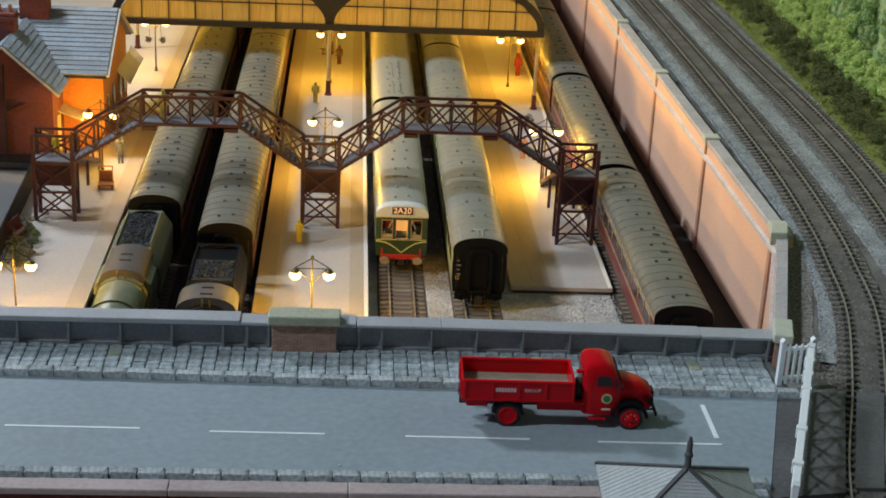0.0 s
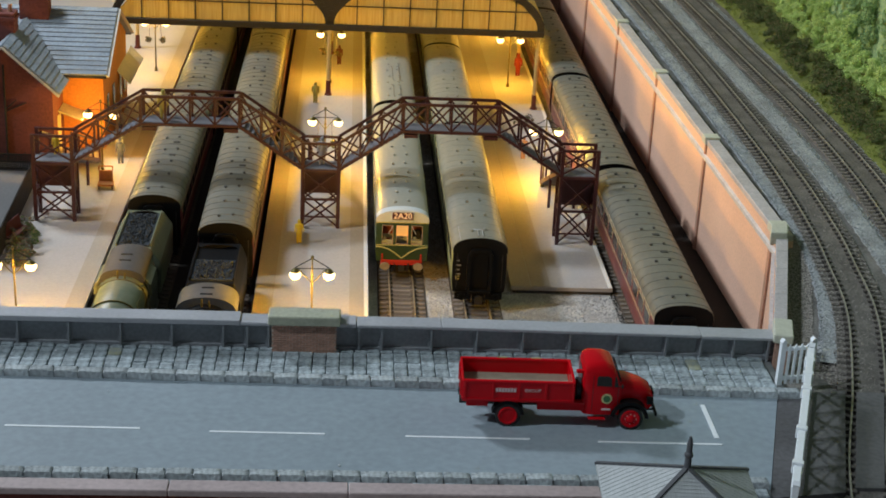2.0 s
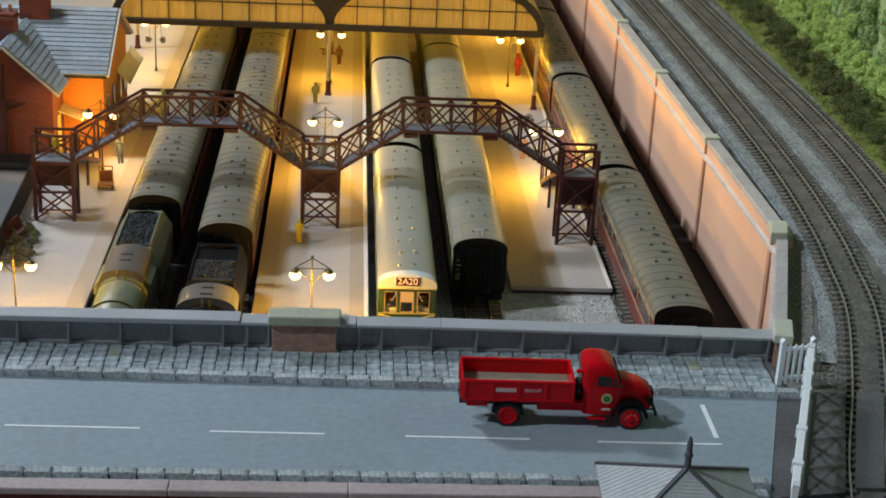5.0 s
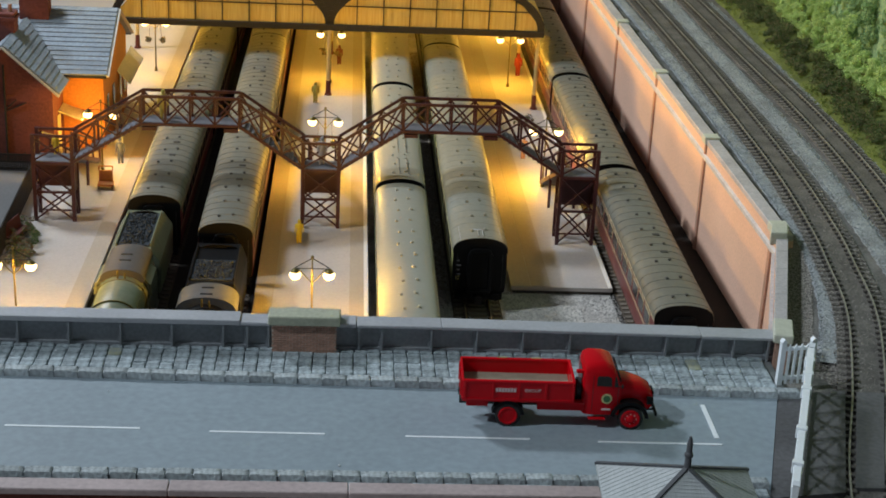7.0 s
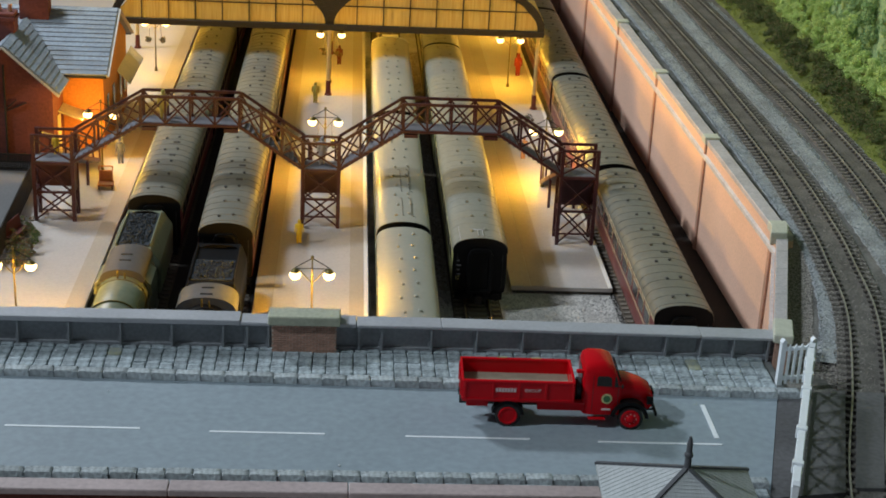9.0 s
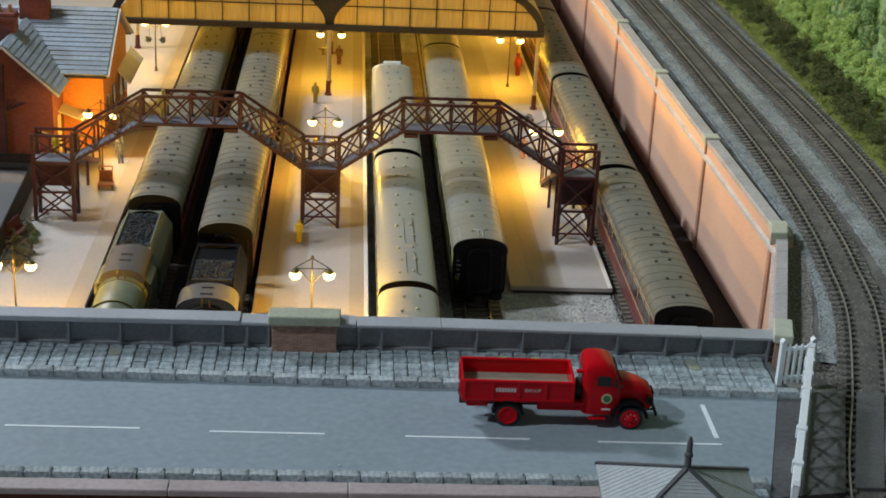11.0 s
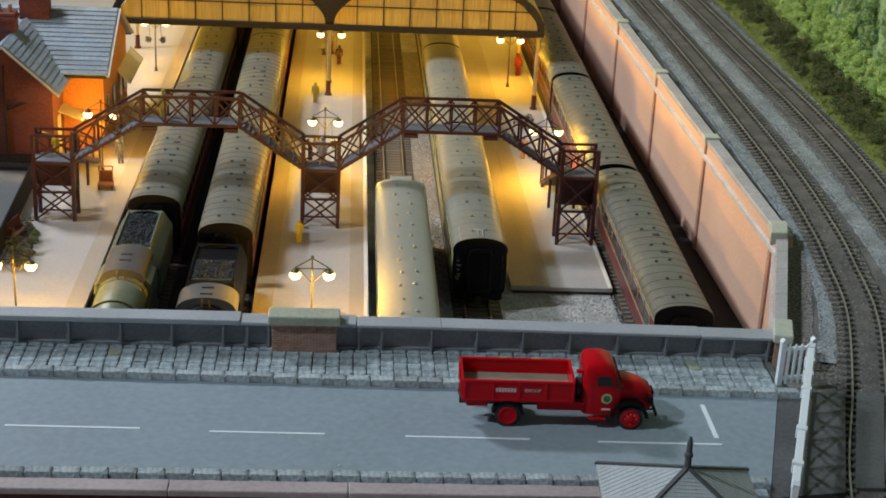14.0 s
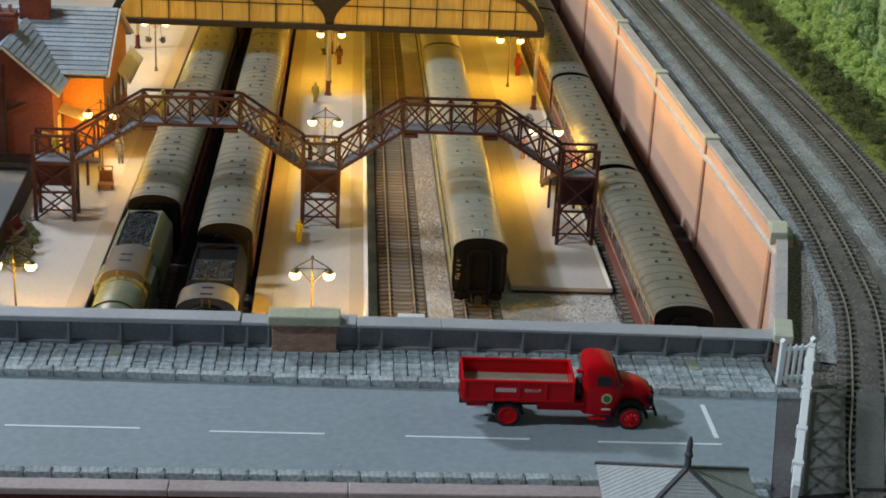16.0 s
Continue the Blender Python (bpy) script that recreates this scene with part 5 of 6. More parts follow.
for s in (-1, 1):
    lp("side_window", M_WINDOW, lambda bm: prism(bm, [(76.9, 21.9), (83.9, 21.9), (83.5, 26.2), (82.2, 27.0), (77.4, 27.0), (76.9, 26.4)], s * 10.55, s * 11.12), "dark cab window", parent=cab)
    lp("quarter_light", M_WINDOW, lambda bm: prism(bm, [(85.2, 21.4), (87.2, 21.4), (86.0, 26.4), (85.2, 26.6)], s * 10.1, s * 10.75), parent=cab)
    lp("door_line", M_UNDER, lambda bm: (box(bm, 75.2, 75.4, s * 10.95 - 0.12, s * 10.95 + 0.12, 9, 27), box(bm, 87.1, 87.3, s * 10.5 - 0.12, s * 10.5 + 0.12, 9, 21)), parent=cab)
    lp("badge", M_BADGE, lambda bm: rod(bm, (82, s * 10.9, 15.5), (82, s * 11.15, 15.5), 2.5, 20), "yellow round badge", parent=cab)
    lp("badge_centre", M_BADGEGREEN, lambda bm: rod(bm, (82, s * 11.1, 15.5), (82, s * 11.25, 15.5), 1.7, 18), parent=cab)
    lp("door_lettering", M_LOGO, lambda bm: box(bm, 80, 84, s * 11.05 - 0.12, s * 11.05 + 0.12, 9.6, 10.5), parent=cab)
    lp("step", M_RED, lambda bm: box(bm, 74, 82, s * 10.6 - 1, s * 10.6 + 1, 4.6, 5.6), bevel=0.2)
    # mudguard
    def guard(bm, cx=93.2, r=9.0, s=s, y0=6.5, y1=12.3):
        prev = None
        for k in range(13):
            a = radians(5 + 165 * k / 12)
            ring = [bm.verts.new((cx + rr * math.cos(a), s * yy, 5.6 + rr * math.sin(a))) for rr, yy in ((r, y0), (r, y1), (r - 1.7, y1), (r - 1.7, y0))]
            if prev:
                for i in range(4):
                    bm.faces.new((prev[i], prev[(i + 1) % 4], ring[(i + 1) % 4], ring[i]))
            else:
                bm.faces.new(ring[::-1])
            prev = ring
        bm.faces.new(prev)
    lp("mudguard", M_BLACK, guard, "black front mudguard", smooth=True)
    lp("rear_mudguard", M_BLACK, lambda bm: guard(bm, 36.5, 7.6, s, 7, 11.6), "black rear mudguard", smooth=True)
    lp("headlight", M_BLACK, lambda bm: rod(bm, (101.5, s * 7.6, 13.5), (104.2, s * 7.6, 13.5), 1.9, 14), "black round headlight", smooth=True)
    lp("mirror", M_UNDER, lambda bm: (rod(bm, (87, s * 10.5, 22), (88.5, s * 13, 23), 0.2, 6), rod(bm, (88.2, s * 13, 23), (88.8, s * 13, 23), 1.0, 10)))
    for cx in (36.5, 93.8):
        wh = lp("wheel", M_TYRE, lambda bm: rod(bm, (cx, s * 8.4, 5.7), (cx, s * 11.6, 5.7), 5.9, 30), "black tyre", bevel=0.0, smooth=True)
        lp("hub", M_RED, lambda bm: (hub_disc(bm, cx, s, cx > 50)), "red wheel hub", parent=wh)
        for k in range(8 if cx > 50 else 0):
            a = k * math.pi / 4
            lp("wheel_nut", M_LOGO, lambda bm: rod(bm, (cx + 2.5 * math.cos(a), s * 11.8, 5.7 + 2.5 * math.sin(a)), (cx + 2.5 * math.cos(a), s * 12.05, 5.7 + 2.5 * math.sin(a)), 0.22, 6), parent=wh)
lp("bumper", M_BLACK, lambda bm: (box(bm, 105.4, 106.4, -10, 10, 6.6, 8.4), box(bm, 96, 105.6, -5, -4, 7, 8), box(bm, 96, 105.6, 4, 5, 7, 8)), "black bumper", bevel=0.2)
lp("radiator_grille", M_BLACK, lambda bm: box(bm, 104.4, 105.2, -3.4, 3.4, 9.4, 16.2), "black radiator grille", bevel=0.25)
lp("windscreen", M_WINDOW, lambda bm: prism(bm, [(86.3, 28.0), (88.3, 23.0), (88.8, 23.2), (86.9, 28.2)], -8.2, 8.2), "dark windscreen", parent=cab)
lp("rear_window", M_WINDOW, lambda bm: box(bm, 70.5, 71.2, -5, 5, 22, 27), parent=cab)

# ---- crossing ----
cr = thing("level_crossing", 0, 0, 0, 0, "dark boards of a level crossing between the rails", "level crossing", kind="structure")
bm = B(); prism(bm, [(178.6, -262.5), (174.5, -266.5), (147.1, -362), (182, -356), (211, -257)], 76, 80.1, "z"); part("crossing_board", bm, M_BOARD, cr, "worn dark crossing board")
bm = B(); prism(bm, [(187.6, -352), (216.4, -258.5), (230.4, -258.5), (200.6, -352)], 76, 80.1, "z"); part("crossing_board", bm, M_BOARD, cr, "dark board between the rails")
bm = B(); prism(bm, [(204.0, -352), (233.4, -258.5), (330, -258.5), (320, -352)], 76, 80.2, "z"); part("crossing_board", bm, M_BOARD, cr, "dark board beyond the rails")
solid("pavement_end", M_EARTH, "dark earth at the end of the pavement", "ground", "structure")(lambda bm: prism(bm, [(179, -262), (209, -255), (206, -240), (195, -226), (179, -226)], 75, 77.0, "z"))


def gate(name, x0, y0, x1, y1, n, h, label, leaf=True):
    d = math.hypot(x1 - x0, y1 - y0)
    g = thing(name, x0, y0, 79.8, math.degrees(math.atan2(y1 - y0, x1 - x0)), label, "gate")
    for u in (0, d):
        bm = B(); box(bm, u - 1.3, u + 1.3, -1.3, 1.3, 0, h + 2); prism(bm, [(u - 1.6, h + 2), (u + 1.6, h + 2), (u, h + 3.6)], -1.5, 1.5); part("gate_post", bm, M_WHITE, g, "white gate post")
    for z in (4.0, h - 3.0):
        bm = B(); box(bm, 1.3, d - 1.3, -0.7, 0.7, z, z + 1.8); part("gate_rail", bm, M_WHITE, g)
    for i in range(n):
        u = d * (i + 1) / (n + 1)
        bm = B(); prism(bm, [(u - 0.7, 2.2), (u + 0.7, 2.2), (u + 0.7, h - 0.6), (u, h + 0.8), (u - 0.7, h - 0.6)], -1.5, -0.72); part("picket", bm, M_WHITE, g)
    if d > 40:
        for k in range(5):
            a, b = d * k / 5 + 1.5, d * (k + 1) / 5 - 1
            for z0, z1 in ((5, h - 3), (h - 3, 5)):
                bm = B(); bar(bm, (a, 0.9 if z0 == 5 else -0.9, z0), (b, 0.9 if z0 == 5 else -0.9, z1), 1.1, 1.2, (0, 1, 0)); part("gate_brace", bm, M_WHITE, g)
            if k:
                bm = B(); box(bm, d * k / 5 - 0.9, d * k / 5 + 0.9, -1.0, 1.0, 4, h - 1); part("gate_stile", bm, M_WHITE, g)
        bm = B(); prism(bm, [(1.3, h - 2.2), (d - 1.3, h - 2.8), (d - 1.3, h - 0.2), (1.3, h + 1.6)], -1.9, 1.7); part("top_beam", bm, M_WHITE, g, "tapered white top beam", bevel=0.3)
        for u in (d * 0.1, d * 0.21, d * 0.33, d * 0.62, d * 0.85):
            bm = B(); box(bm, u - 1.6, u + 1.6, -2.7, 2.3, h - 4, h + 1.4); part("gate_fitting", bm, M_WHITE, g, bevel=0.3)
    return g


gate("wicket_gate", 177.5, -254, 193.5, -251, 4, 23, "small white picket wicket gate")
gate("crossing_gate", 190.5, -258, 147, -392, 0, 23, "long white wooden crossing gate standing open")

# ---- crossing hut roof ----
M_HUTROOF = mat("hut_roof", (0.42, 0.45, 0.46), 0.7, var=0.12, grain=300, big=60, stretch=(8, 1, 1))
M_LEAD = mat("lead_hip", (0.085, 0.09, 0.10), 0.6, var=0.2)
hut = thing("crossing_hut", 95.8, -412.3, 0, -2.8, "crossing keeper's hut with a pale hipped roof and dark finial", "hut")
bm = B(); box(bm, -25, 25, -25, 25, 40, 107); part("wall", bm, M_HOUSE, hut)
A, HZ = 31.4, 123.4
corners = [(-A, -A, 106), (A, -A, 106), (A, A, 106), (-A, A, 106)]
for i in range(4):
    bm = B()
    p, q = Vector(corners[i]), Vector(corners[(i + 1) % 4])
    ap = Vector((0, 0, HZ))
    v = [bm.verts.new(x) for x in (p, q, ap)] + [bm.verts.new(x - Vector((0, 0, 1.5))) for x in (p, q, ap)]
    bm.faces.new(v[:3]); bm.faces.new(v[5:2:-1])
    for a, b in ((0, 1), (1, 2), (2, 0)):
        bm.faces.new((v[a], v[b], v[b + 3], v[a + 3]))
    pan = part("roof_slope", bm, M_HUTROOF, hut, "pale grey roof slope")
    bm = B(); bar(bm, p, ap, 1.7, 1.3); part("hip", bm, M_LEAD, hut, "dark lead hip")
    bm = B()
    nrm = (q - p).cross(ap - p).normalized()
    for k in range(1, 22):
        f = k / 22
        b0 = p.lerp(q, f)
        g = 1 - abs(2 * f - 1)
        mid = (p + q) / 2
        t0 = b0 + (ap - mid) * g * 0.98
        if i == 0:
            # the front slope is battened level, the others along the fall
            b0, t0 = p.lerp(ap, f), q.lerp(ap, f)
        bar(bm, b0 + nrm * 0.05, t0 + nrm * 0.05, 0.3, 0.25, nrm)
    part("roof_seam", bm, M_HUTROOF, pan)
bm = B(); rod(bm, (0, 0, HZ - 1), (0, 0, HZ + 10), 1.5, 10, 1.1); ball(bm, (0, 0, HZ + 5.5), 1.8, u=10, v=8); rod(bm, (0, 0, HZ + 10), (0, 0, HZ + 13.5), 1.35, 8, 0.5); part("finial", bm, M_LEAD, hut, "dark finial", smooth=True)


# ---- greenery ----
def island_mat(name, cols, through_light=0.0, rough=0.75):
    """Colour from piece to piece; leaves let some light through."""
    m = bpy.data.materials.new(name)
    m.use_nodes = True
    n, l = m.node_tree.nodes, m.node_tree.links
    b = n["Principled BSDF"]
    b.inputs["Roughness"].default_value = rough
    g, r = n.new("ShaderNodeNewGeometry"), n.new("ShaderNodeValToRGB")
    for i, c in enumerate(cols):
        e = r.color_ramp.elements[i] if i < 2 else r.color_ramp.elements.new(0.5)
        e.position, e.color = (0.0, 1.0, 0.5)[i], (*c, 1)
    l.new(g.outputs["Random Per Island"], r.inputs[0]); l.new(r.outputs[0], b.inputs["Base Color"])
    if through_light:
        t, a = n.new("ShaderNodeBsdfTranslucent"), n.new("ShaderNodeMixShader")
        a.inputs[0].default_value = through_light
        l.new(r.outputs[0], t.inputs[0]); l.new(b.outputs[0], a.inputs[1]); l.new(t.outputs[0], a.inputs[2]); l.new(a.outputs[0], n["Material Output"].inputs[0])
    return m


def leaf_mat(name, cols):
    return island_mat(name, cols, 0.3)


def leaves(clumps, per, size, seed):
    """Small leaves lying on the skin of round clumps (x, y, z, r), loosely turned outward."""
    q = np.random.RandomState(seed)
    c = np.repeat(np.array(clumps), per, axis=0)
    n = len(c)
    d = q.normal(size=(n, 3)); d /= np.linalg.norm(d, axis=1)[:, None]
    p = c[:, :3] + d * (c[:, 3] * q.uniform(0.72, 1.08, n))[:, None] * np.array((1, 1, 0.85))
    nr = d + 0.45 * q.normal(size=(n, 3)); nr /= np.linalg.norm(nr, axis=1)[:, None]
    a = np.cross(nr, q.normal(size=(n, 3))); a /= np.linalg.norm(a, axis=1)[:, None]
    b = np.cross(nr, a)
    s = (size * q.uniform(0.6, 1.3, n))[:, None]
    vs = np.stack([p - a * s, p + b * s * 0.55 + nr * s * 0.2, p + a * s, p - b * s * 0.55 + nr * s * 0.2], 1).reshape(-1, 3)
    return vs, np.arange(n * 4).reshape(-1, 4).tolist()


def stones(name, places, r, material, label, seed):
    """Loose angular stones, one joined heap."""
    q = np.random.RandomState(seed)
    p = np.array(places)
    n = len(p)
    base = np.array([(1, 0, 0), (-1, 0, 0), (0, 1, 0), (0, -1, 0), (0, 0, 1), (0, 0, -1)], float)
    v = base[None] * q.uniform(0.6, 1.3, (n, 6, 1)) * (r * q.uniform(0.5, 1.2, n))[:, None, None] + q.normal(size=(n, 6, 3)) * r * 0.15
    w = q.uniform(0, 6.3, n)
    rot = np.zeros((n, 3, 3)); rot[:, 0, 0] = rot[:, 1, 1] = np.cos(w); rot[:, 0, 1] = -np.sin(w); rot[:, 1, 0] = np.sin(w); rot[:, 2, 2] = 0.75
    v = np.einsum("nij,nkj->nki", rot, v) + p[:, None, :]
    tri = np.array([(0, 2, 4), (2, 1, 4), (1, 3, 4), (3, 0, 4), (2, 0, 5), (1, 2, 5), (3, 1, 5), (0, 3, 5)])
    fs = (np.arange(n)[:, None, None] * 6 + tri[None]).reshape(-1, 3).tolist()
    me = bpy.data.meshes.new(name)
    me.from_pydata((v.reshape(-1, 3) * MM).tolist(), [], fs)
    me.materials.append(material)
    return tagged(new(name, me), label, "ballast", kind="stuff")


def green(name, clumps, per, size, material, label, category, seed, kind="stuff"):
    vs, fs = leaves(clumps, per, size, seed)
    me = bpy.data.meshes.new(name)
    me.from_pydata((vs * MM).tolist(), [], fs)
    me.materials.append(material)
    return tagged(new(name, me), label, category, kind=kind)


M_BUSH = leaf_mat("bush_leaves", [(0.045, 0.095, 0.028), (0.25, 0.18, 0.10), (0.11, 0.16, 0.05)])
M_FRESH = leaf_mat("fresh_leaves", [(0.29, 0.48, 0.15), (0.82, 0.92, 0.41), (0.53, 0.70, 0.27)])
M_TUFT = leaf_mat("grass_tufts", [(0.13, 0.18, 0.03), (0.30, 0.34, 0.08), (0.20, 0.26, 0.05)])
M_DARKLEAF = leaf_mat("dark_leaves", [(0.18, 0.32, 0.15), (0.56, 0.68, 0.31), (0.33, 0.50, 0.23)])
rr = random.Random(21)


def bank_x(y):
    """The foot of the grass bank, which follows the line."""
    return 343 - 0.00001 * max(0, y - 300) ** 2 * 0.1 + (0.00035 * (90 - y) ** 2 * 0.2 if y < 90 else 0)


@solid("grass_bank", M_GRASS, "green grass bank beside the railway", "bank", "structure")
def _(bm):
    rows = []
    for j in range(0, 81):
        y = -420 + j * 24
        rows.append([bm.verts.new((bank_x(y) + u + rr.uniform(-1.2, 1.2), y, 76.4 + h + rr.uniform(-.6, .6))) for u, h in ((0, 0), (5, 2), (10, 3.5), (16, 5), (24, 7), (36, 10), (52, 14), (70, 18))])
    for a, b in zip(rows, rows[1:]):
        for i in range(7):
            bm.faces.new((a[i], a[i + 1], b[i + 1], b[i]))


tufts = [(bank_x(y) + rr.uniform(1, 22), y, 79 + rr.uniform(0, 2), rr.uniform(1.2, 2.6)) for y in [rr.uniform(-120, 800) for _ in range(420)]]
green("grass_tufts", tufts, 16, 0.8, M_TUFT, "yellow-green scatter grass tufts on the bank", "grass", 1)
hedge = []
for _ in range(330):
    y = rr.uniform(-120, 900)
    u = rr.uniform(0, 1)
    hedge.append((bank_x(y) + 9 + 24 * u + rr.uniform(-2, 2), y, 82 + 8 * u + rr.uniform(-2, 3), rr.uniform(3.5, 7.5)))
green("hedge", hedge, 260, 0.75, M_BUSH, "dark green and brown bushes along the bank", "hedge", 2)
fresh = []
for k in range(34):
    y = -60 + k * 30 + rr.uniform(-10, 10)
    top = rr.uniform(22, 46)
    for _ in range(34):
        f = rr.random()
        fresh.append((bank_x(y) + 38 + rr.uniform(-3, 6) + 7 * f, y + rr.uniform(-13, 13) * (1 - 0.6 * f), 90 + top * f, rr.uniform(2.2, 4.6)))
green("young_trees", fresh, 150, 0.68, M_FRESH, "bright fresh green tree crowns behind the hedge", "trees", 3)
mid = []
for k in range(30):
    y = -40 + k * 38 + rr.uniform(-14, 14)
    top = rr.uniform(50, 110)
    for _ in range(30):
        f = rr.random()
        mid.append((bank_x(y) + 62 + rr.uniform(-3, 5), y + rr.uniform(-17, 17) * (1 - 0.6 * f), 95 + top * f, rr.uniform(3.5, 6.5)))
green("dark_trees", mid, 110, 1.0, M_DARKLEAF, "darker tree crowns farther up the slope", "trees", 4)

M_PEBBLE = island_mat("grey_pebbles", [(0.34, 0.33, 0.32), (0.64, 0.63, 0.61), (0.48, 0.47, 0.45)], 0, 0.9)
# the far gravel's brown has the dim amber light mixed into it
M_AMBERPEBBLE = island_mat("amber_shaded_pebbles", [(0.26, 0.225, 0.18), (0.50, 0.44, 0.36), (0.37, 0.32, 0.26)], 0, 0.9)
M_CHIP = island_mat("blue_grey_chips", [(0.15, 0.165, 0.175), (0.50, 0.54, 0.56), (0.31, 0.335, 0.35)], 0, 0.9)
M_DARKCHIP = island_mat("dark_chips", [(0.12, 0.11, 0.10), (0.46, 0.43, 0.40), (0.28, 0.26, 0.24)], 0, 0.95)
rs = random.Random(77)
stones("loose_gravel", [(rs.uniform(18, 150), rs.uniform(-130, 50), -2.8) for _ in range(15000)], 0.6, M_PEBBLE, "pale grey gravel between the tracks", 1)
stones("loose_gravel_far", [(rs.uniform(15, 36), rs.uniform(50, 700), -2.8) for _ in range(13000)], 0.7, M_AMBERPEBBLE, "brown gravel beside the track, darkened and warmed for the amber light there", 2)


def along(points, w, n, z, y0, y1):
    line = [p for p in spline(points, 1.5) if y0 < p[1] < y1]
    out = []
    for _ in range(n):
        x, y, a = rs.choice(line)
        k = rs.uniform(-1, 1) * w / 2
        out.append((x - math.sin(a) * k, y + math.cos(a) * k, z + rs.uniform(-.2, .2)))
    return out


stones("middle_ballast_chips", along([(286, -190), (292, -90), (297, 30), (299, 160), (297, 300), (293, 431), (289, 640)], 16, 11000, 77.4, -190, 640), 0.62, M_CHIP, "pale blue-grey ballast chips between the main line tracks", 3)
stones("inner_ballast_chips", along([(213, -220), (231.5, -160), (244.5, -90), (250.5, -19), (251, 103), (248, 315), (243.5, 511)], 12, 8000, 77.4, -220, 511), 0.62, M_CHIP, "pale blue-grey ballast chips beside the wall", 4)
stones("outer_ballast_chips", along([(x + 19, y) for x, y in FAR], 6, 3500, 77.0, -100, 640), 0.62, M_CHIP, "grey ballast shoulder beside the grass", 5)
stones("track_chips", along(NEAR, 34, 9000, OUT - 2.2, -250, 420) + along(FAR, 34, 8000, OUT - 2.2, -50, 520) + along(NEAR, 32, 5500, OUT - 1.85, -256, 60), 0.5, M_DARKCHIP, "dark ballast chips packed round the sleepers", 6)
stones("bank_chips", [(235 + 0.264 * (y + 54) + rs.uniform(0, 15), y, 76.3) for y in [rs.uniform(-200, -30) for _ in range(6500)]] + [(rs.uniform(192, 226), rs.uniform(-255, -202), 76.3) for _ in range(3200)], 0.6, M_DARKCHIP, "dark chips on the ground beside the pillar", 7)
M_BACK = mat("painted_woodland", (0.46, 0.57, 0.27), 0.9, grain=700, big=95, bump=0, col2=(0.13, 0.25, 0.12))
solid("backdrop", M_BACK, "flat woodland backscene in hazy greens", "backscene", "structure")(lambda bm: box(bm, 412, 416, -420, 1600, 60, 620))


# ---- figures and small things ----
def figurine(x, y, z, h, body_mat, label, lean=0.0):
    bm = B()
    for q in (-1, 1):
        rod(bm, (q * 0.055 * h, q * 0.03 * h, 0), (q * 0.05 * h + lean * 0.45 * h, 0, 0.5 * h), 0.045 * h, 8, 0.065 * h)
        rod(bm, (q * 0.13 * h + lean * 0.8 * h, 0, 0.8 * h), (q * 0.16 * h + lean * 0.5 * h, -0.05 * h, 0.47 * h), 0.04 * h, 8, 0.03 * h)
    prof = [(0.34, 0.125), (0.48, 0.115), (0.56, 0.10), (0.74, 0.135), (0.81, 0.12), (0.85, 0.05)]
    n = 10
    rings = [[bm.verts.new((h * r * math.cos(2 * math.pi * i / n) + lean * f * h, h * r * 0.62 * math.sin(2 * math.pi * i / n), h * f)) for i in range(n)] for f, r in prof]
    for a, b in zip(rings, rings[1:]):
        for i in range(n):
            bm.faces.new((a[i], a[(i + 1) % n], b[(i + 1) % n], b[i]))
    bm.faces.new(rings[0][::-1]); bm.faces.new(rings[-1])
    ball(bm, (lean * 0.92 * h, 0, 0.92 * h), 0.07 * h, 1.2, 10, 8)
    ob = new("figurine", mesh_of(bm, body_mat, "figurine", smooth=True))
    ob.matrix_world = pose(x * MM, y * MM, z * MM)
    tagged(ob, label, "figurine", "platform figurines")


M_FYELLOW = mat("figure_yellow", (0.60, 0.45, 0.03), 0.6, var=0.1)
M_FRED = mat("figure_red", (0.26, 0.03, 0.022), 0.6)
M_FSLATE = mat("figure_slate", (0.10, 0.12, 0.19), 0.6)
M_FGREY = mat("figure_grey", (0.30, 0.31, 0.36), 0.6)
M_FOLIVE = mat("figure_olive", (0.42, 0.35, 0.07), 0.6)
figurine(-72.6, 98, 11.3, 17.8, M_FYELLOW, "small plain yellow figurine on the platform")
figurine(-70.3, 452, 11.3, 19.5, M_FOLIVE, "small plain olive figurine on the platform")
figurine(133, 600, P3 + 0.3, 23, M_FRED, "small plain red figurine on the platform")
figurine(-222, 262, 11.3, 21, M_FSLATE, "small plain slate-blue figurine near the house")
figurine(-228, 283, 11.3, 22, M_FGREY, "small plain grey figurine near the house", 0.1)
figurine(-250.8, 146.5, 56.6, 15, M_FYELLOW, "small plain yellow figurine on the bridge landing")
figurine(-172, 139, 88.1, 22, M_FOLIVE, "small plain olive figurine crossing the footbridge")
figurine(-50, 590, 11.3, 20, M_COLBASE, "small plain dark red figurine on the platform")
figurine(-58, 141, 56.6, 21, M_FGREY, "small plain pale grey figurine on the middle landing")
figurine(112, 330, P3 + 0.3, 20, M_PILASTER, "small plain brick-red figurine behind the footbridge")

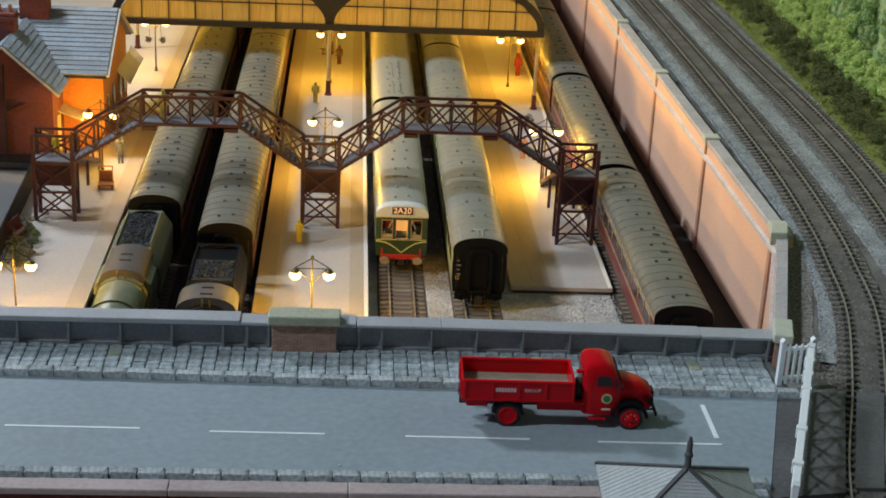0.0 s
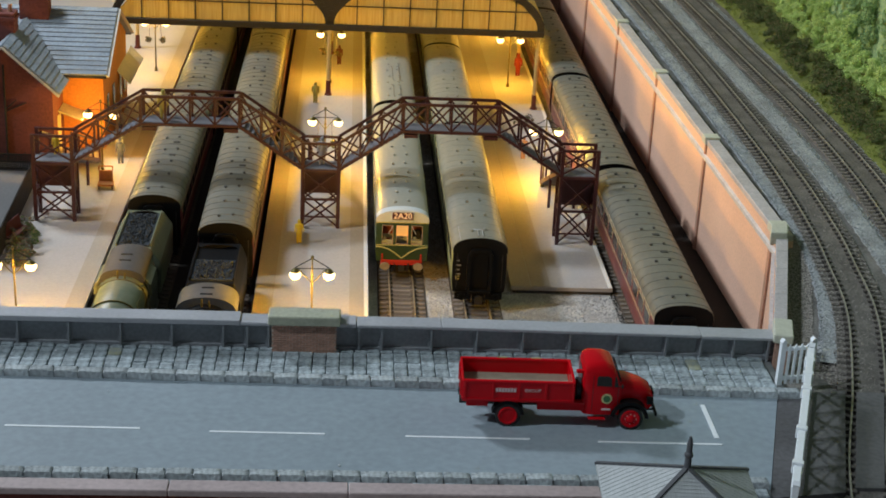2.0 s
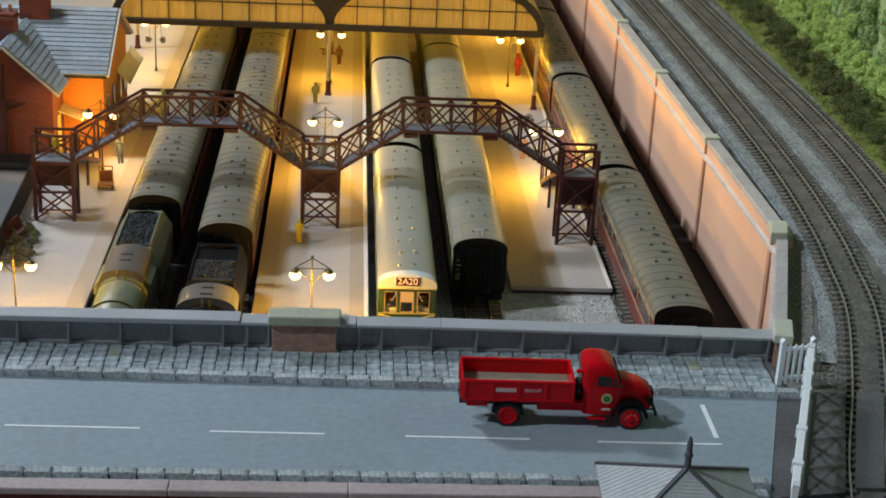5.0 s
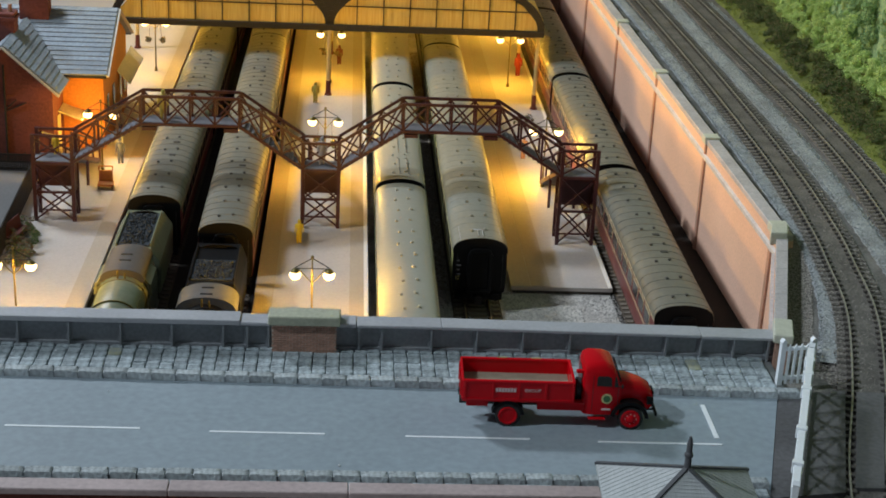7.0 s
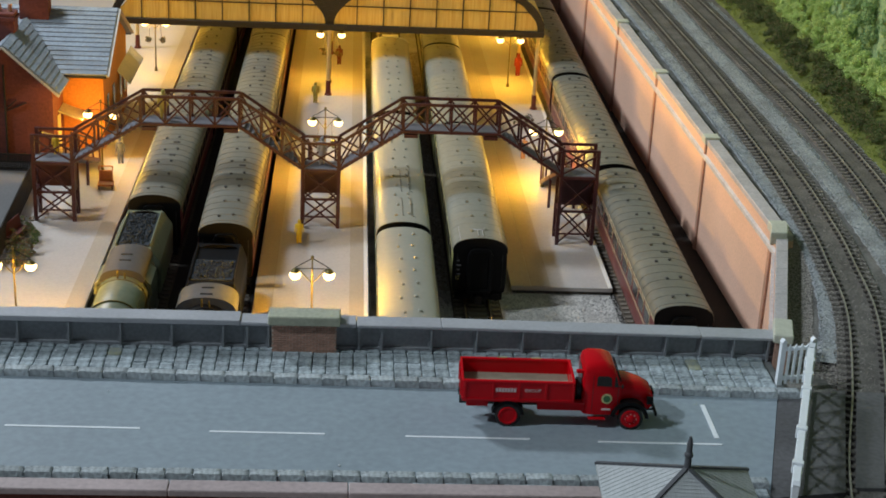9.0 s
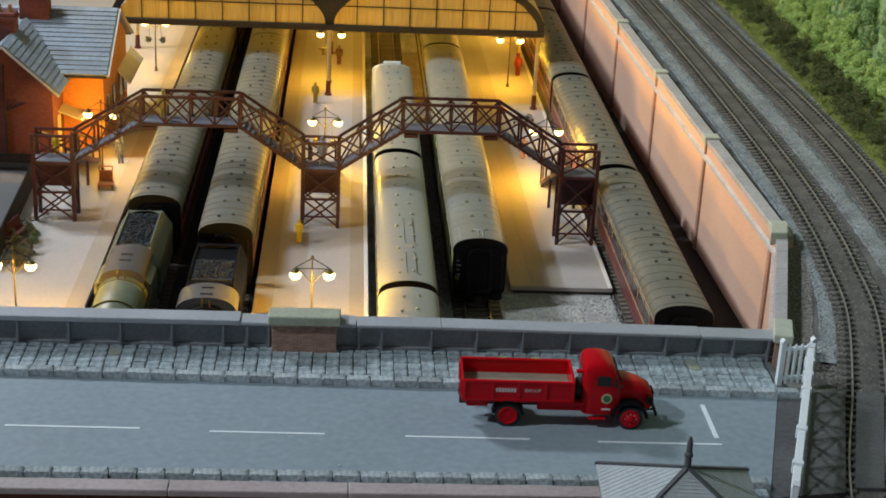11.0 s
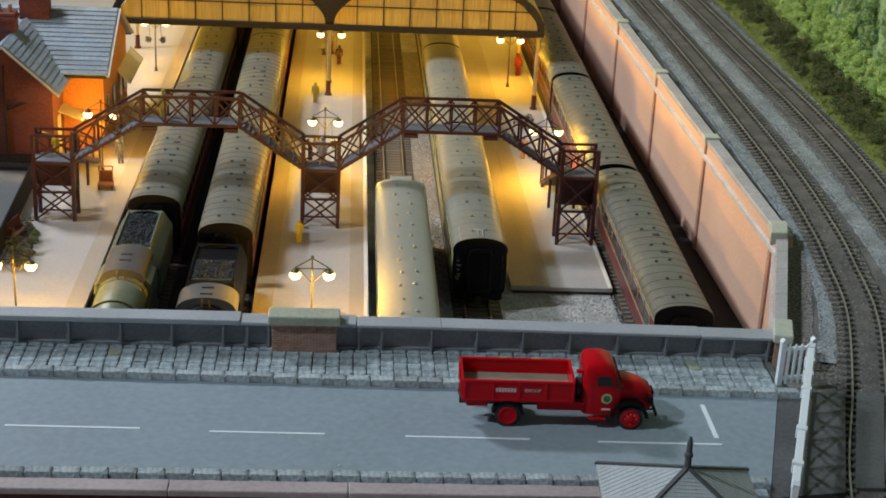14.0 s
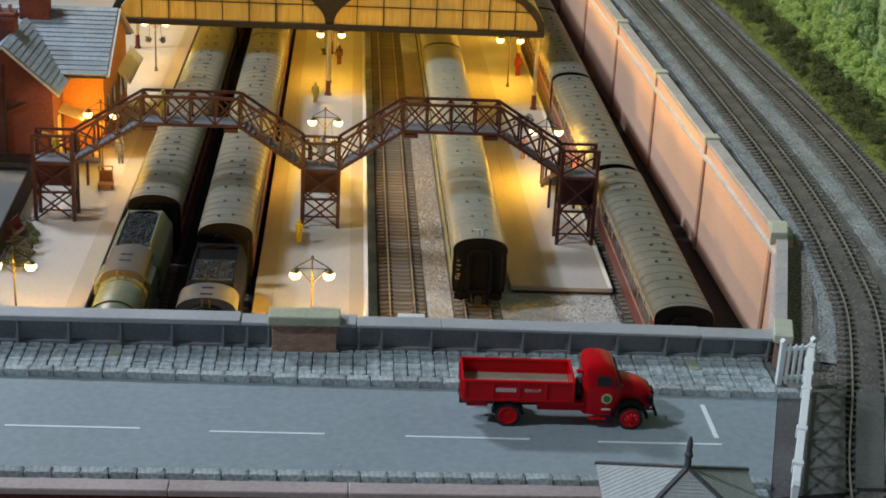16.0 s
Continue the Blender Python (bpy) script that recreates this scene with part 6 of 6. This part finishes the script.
tr = thing("luggage_trolley", -225, 203, 11, 5, "small orange wooden luggage trolley with a handle", "trolley")
M_ORANGE = mat("trolley_wood", (0.42, 0.16, 0.05), 0.6, var=0.2)
bm = B(); box(bm, -6, 6, -5, 5, 3, 4.4); part("platform_board", bm, M_ORANGE, tr, bevel=0.2)
bm = B(); box(bm, -5.2, 5.2, 4.2, 5.2, 4.4, 13); part("back_panel", bm, M_ORANGE, tr, bevel=0.2)
bm = B(); rod(bm, (-5.2, 5.4, 13), (-5.2, 5.4, 16), 0.5, 6); rod(bm, (5.2, 5.4, 13), (5.2, 5.4, 16), 0.5, 6); rod(bm, (-5.2, 5.4, 16), (5.2, 5.4, 16), 0.5, 6); part("handle", bm, M_ORANGE, tr)
for x in (-5, 5):
    for y in (-3.5, 3.5):
        bm = B(); rod(bm, (x - 0.5, y, 1.6), (x + 0.5, y, 1.6), 1.6, 12); part("wheel", bm, M_UNDER, tr)

pl = thing("flower_bed", -262, 70, 11, 8, "bed of shrubs and red flowers beside the fence", "flower bed")
M_FLOWER = leaf_mat("red_flowers", [(0.17, 0.06, 0.035), (0.08, 0.10, 0.04), (0.15, 0.15, 0.08)])
for nm, m, sd, hh in (("foliage", M_BUSH, 6, 9), ("blossom", M_FLOWER, 7, 11)):
    cl = [(rr.uniform(-9, 9), rr.uniform(-40, 40), rr.uniform(1, hh), rr.uniform(2, 4)) for _ in range(28)]
    vs, fs = leaves(cl, 40, 1.0, sd)
    me = bpy.data.meshes.new(nm)
    me.from_pydata((vs * MM).tolist(), [], fs)
    me.materials.append(m)
    ob = new(nm, me); ob.parent = pl
bench = thing("platform_bench", -270, 92, 11, 78, "small dark red platform bench beside the fence", "bench")
bm = B(); box(bm, -13, 13, -3.5, 2.5, 5.2, 6.2); part("seat", bm, M_COLBASE, bench, bevel=0.2)
bm = B(); prism(bm, [(2.2, 6.0), (3.0, 6.0), (4.6, 14), (3.8, 14)], -13, 13, "x"); part("backrest", bm, M_COLBASE, bench)
for x in (-11.5, 11.5):
    bm = B(); box(bm, x - 0.7, x + 0.7, -3, 2.4, 0, 5.2); part("leg", bm, M_UNDER, bench)
for lamp in (LAMPS[3], LAMPS[4], LAMPS[5]):
    for sx in (-1, 1):
        vs, fs = leaves([(sx * 7 + rr.uniform(-2, 2), rr.uniform(-2, 2), 31 + rr.uniform(-3, 3), rr.uniform(1.5, 2.4)) for _ in range(5)], 40, 0.8, 12 + sx)
        me = bpy.data.meshes.new("hanging_basket")
        me.from_pydata((vs * MM).tolist(), [], fs)
        me.materials.append(M_FLOWER)
        ob = new("hanging_basket", me); ob.parent = lamp
        bm = B(); rod(bm, (sx * 6, 0, 33), (sx * 5, 0, 46.5), 0.2, 6); part("basket_wire", bm, M_UNDER, lamp)
bm = B(); box(bm, -6, 6, -30, 44, 0, 1.4); part("soil", bm, M_EARTH, pl)
for x, y in ((117, 420), (128, 430)):
    sb = green("potted_shrub", [(x + rr.uniform(-4, 4), y + rr.uniform(-4, 4), P3 + 5 + rr.uniform(-2, 4), 3.0) for _ in range(6)], 40, 1.0, M_FLOWER, "small flowering shrub on the platform", "shrub", 9, "")


def fence(x0, y0, x1, y1, z, h, n, label):
    d = math.hypot(x1 - x0, y1 - y0)
    f = thing("fence", x0, y0, z, math.degrees(math.atan2(y1 - y0, x1 - x0)), label, "fence", "black fences")
    for zz in (1.5, h * 0.5, h - 1.2):
        bm = B(); box(bm, 0, d, -0.4, 0.4, zz, zz + 0.9); part("fence_rail", bm, M_UNDER, f)
    bm = B(); box(bm, -0.45, 0.45, -0.5, 0.5, 0, h)
    me = mesh_of(bm, M_UNDER, "fence_pale")
    for i in range(n + 1):
        again("fence_pale", me, f, d * i / n, 0, 0)


fence(-274, 40, -281, 215, 11, 19, 110, "black paling fence beside the platform")
fence(-345, 236, -284, 236, 11.8, 14, 44, "black railing in front of the house")
M_YARD = mat("yard_asphalt", (0.12, 0.12, 0.12), 0.9, var=0.15, grain=500, big=20)
solid("station_yard", M_YARD, "grey yard behind the fence", "yard", "structure")(lambda bm: box(bm, -419, -283, -199, 255.6, 11, 11.8))

rr = random.Random(3)
for x, y in ((-135.5, -231), (-181, -236), (-150, -273), (-40, -340), (20, -262), (-230, -300), (130, -335)):
    bm = B(); bmesh.ops.create_icosphere(bm, subdivisions=1, radius=rr.uniform(0.35, 0.8), matrix=Matrix.Diagonal((1, 0.8, 0.6, 1)))
    ob = new("crumb", mesh_of(bm, M_WHITE, "crumb"))
    ob.matrix_world = pose(x * MM, y * MM, (83.3 if y > -258 else 80.3) * MM)
    tagged(ob, "tiny white crumb of scatter on the road", "crumb", "crumbs")

# times and the place of the train's front along the track
TRAIN = [(0.0, 80.0), (0.5, 80.0), (1.0, 80.0), (1.5, 76.7), (2.0, 69.5), (2.5, 57.6), (3.0, 41.2), (3.5, 20.8), (4.0, -1.0), (4.2, -10.5), (5.25, -58.5), (6.3, -105.0), (6.5, -113.2), (7.0, -134.4), (7.5, -156.3), (8.0, -178.7), (8.5, -201.0),
         (9.0, -223.2), (9.2, -232.2), (10.2, -282.0), (11.3, -344.0), (11.5, -358.5), (12.0, -408.5), (12.5, -465.0), (13.0, -525.0), (13.5, -587.5), (14.0, -649.0), (14.5, -710.3), (15.0, -771.5), (15.5, -833.3), (16.0, -895.0)]


def motions():
    for c, back in zip(cars, (0, 267, 529)):
        walk(c, [(t, pose(T3 * MM, (y + back) * MM, 0)) for t, y in TRAIN])


motions()
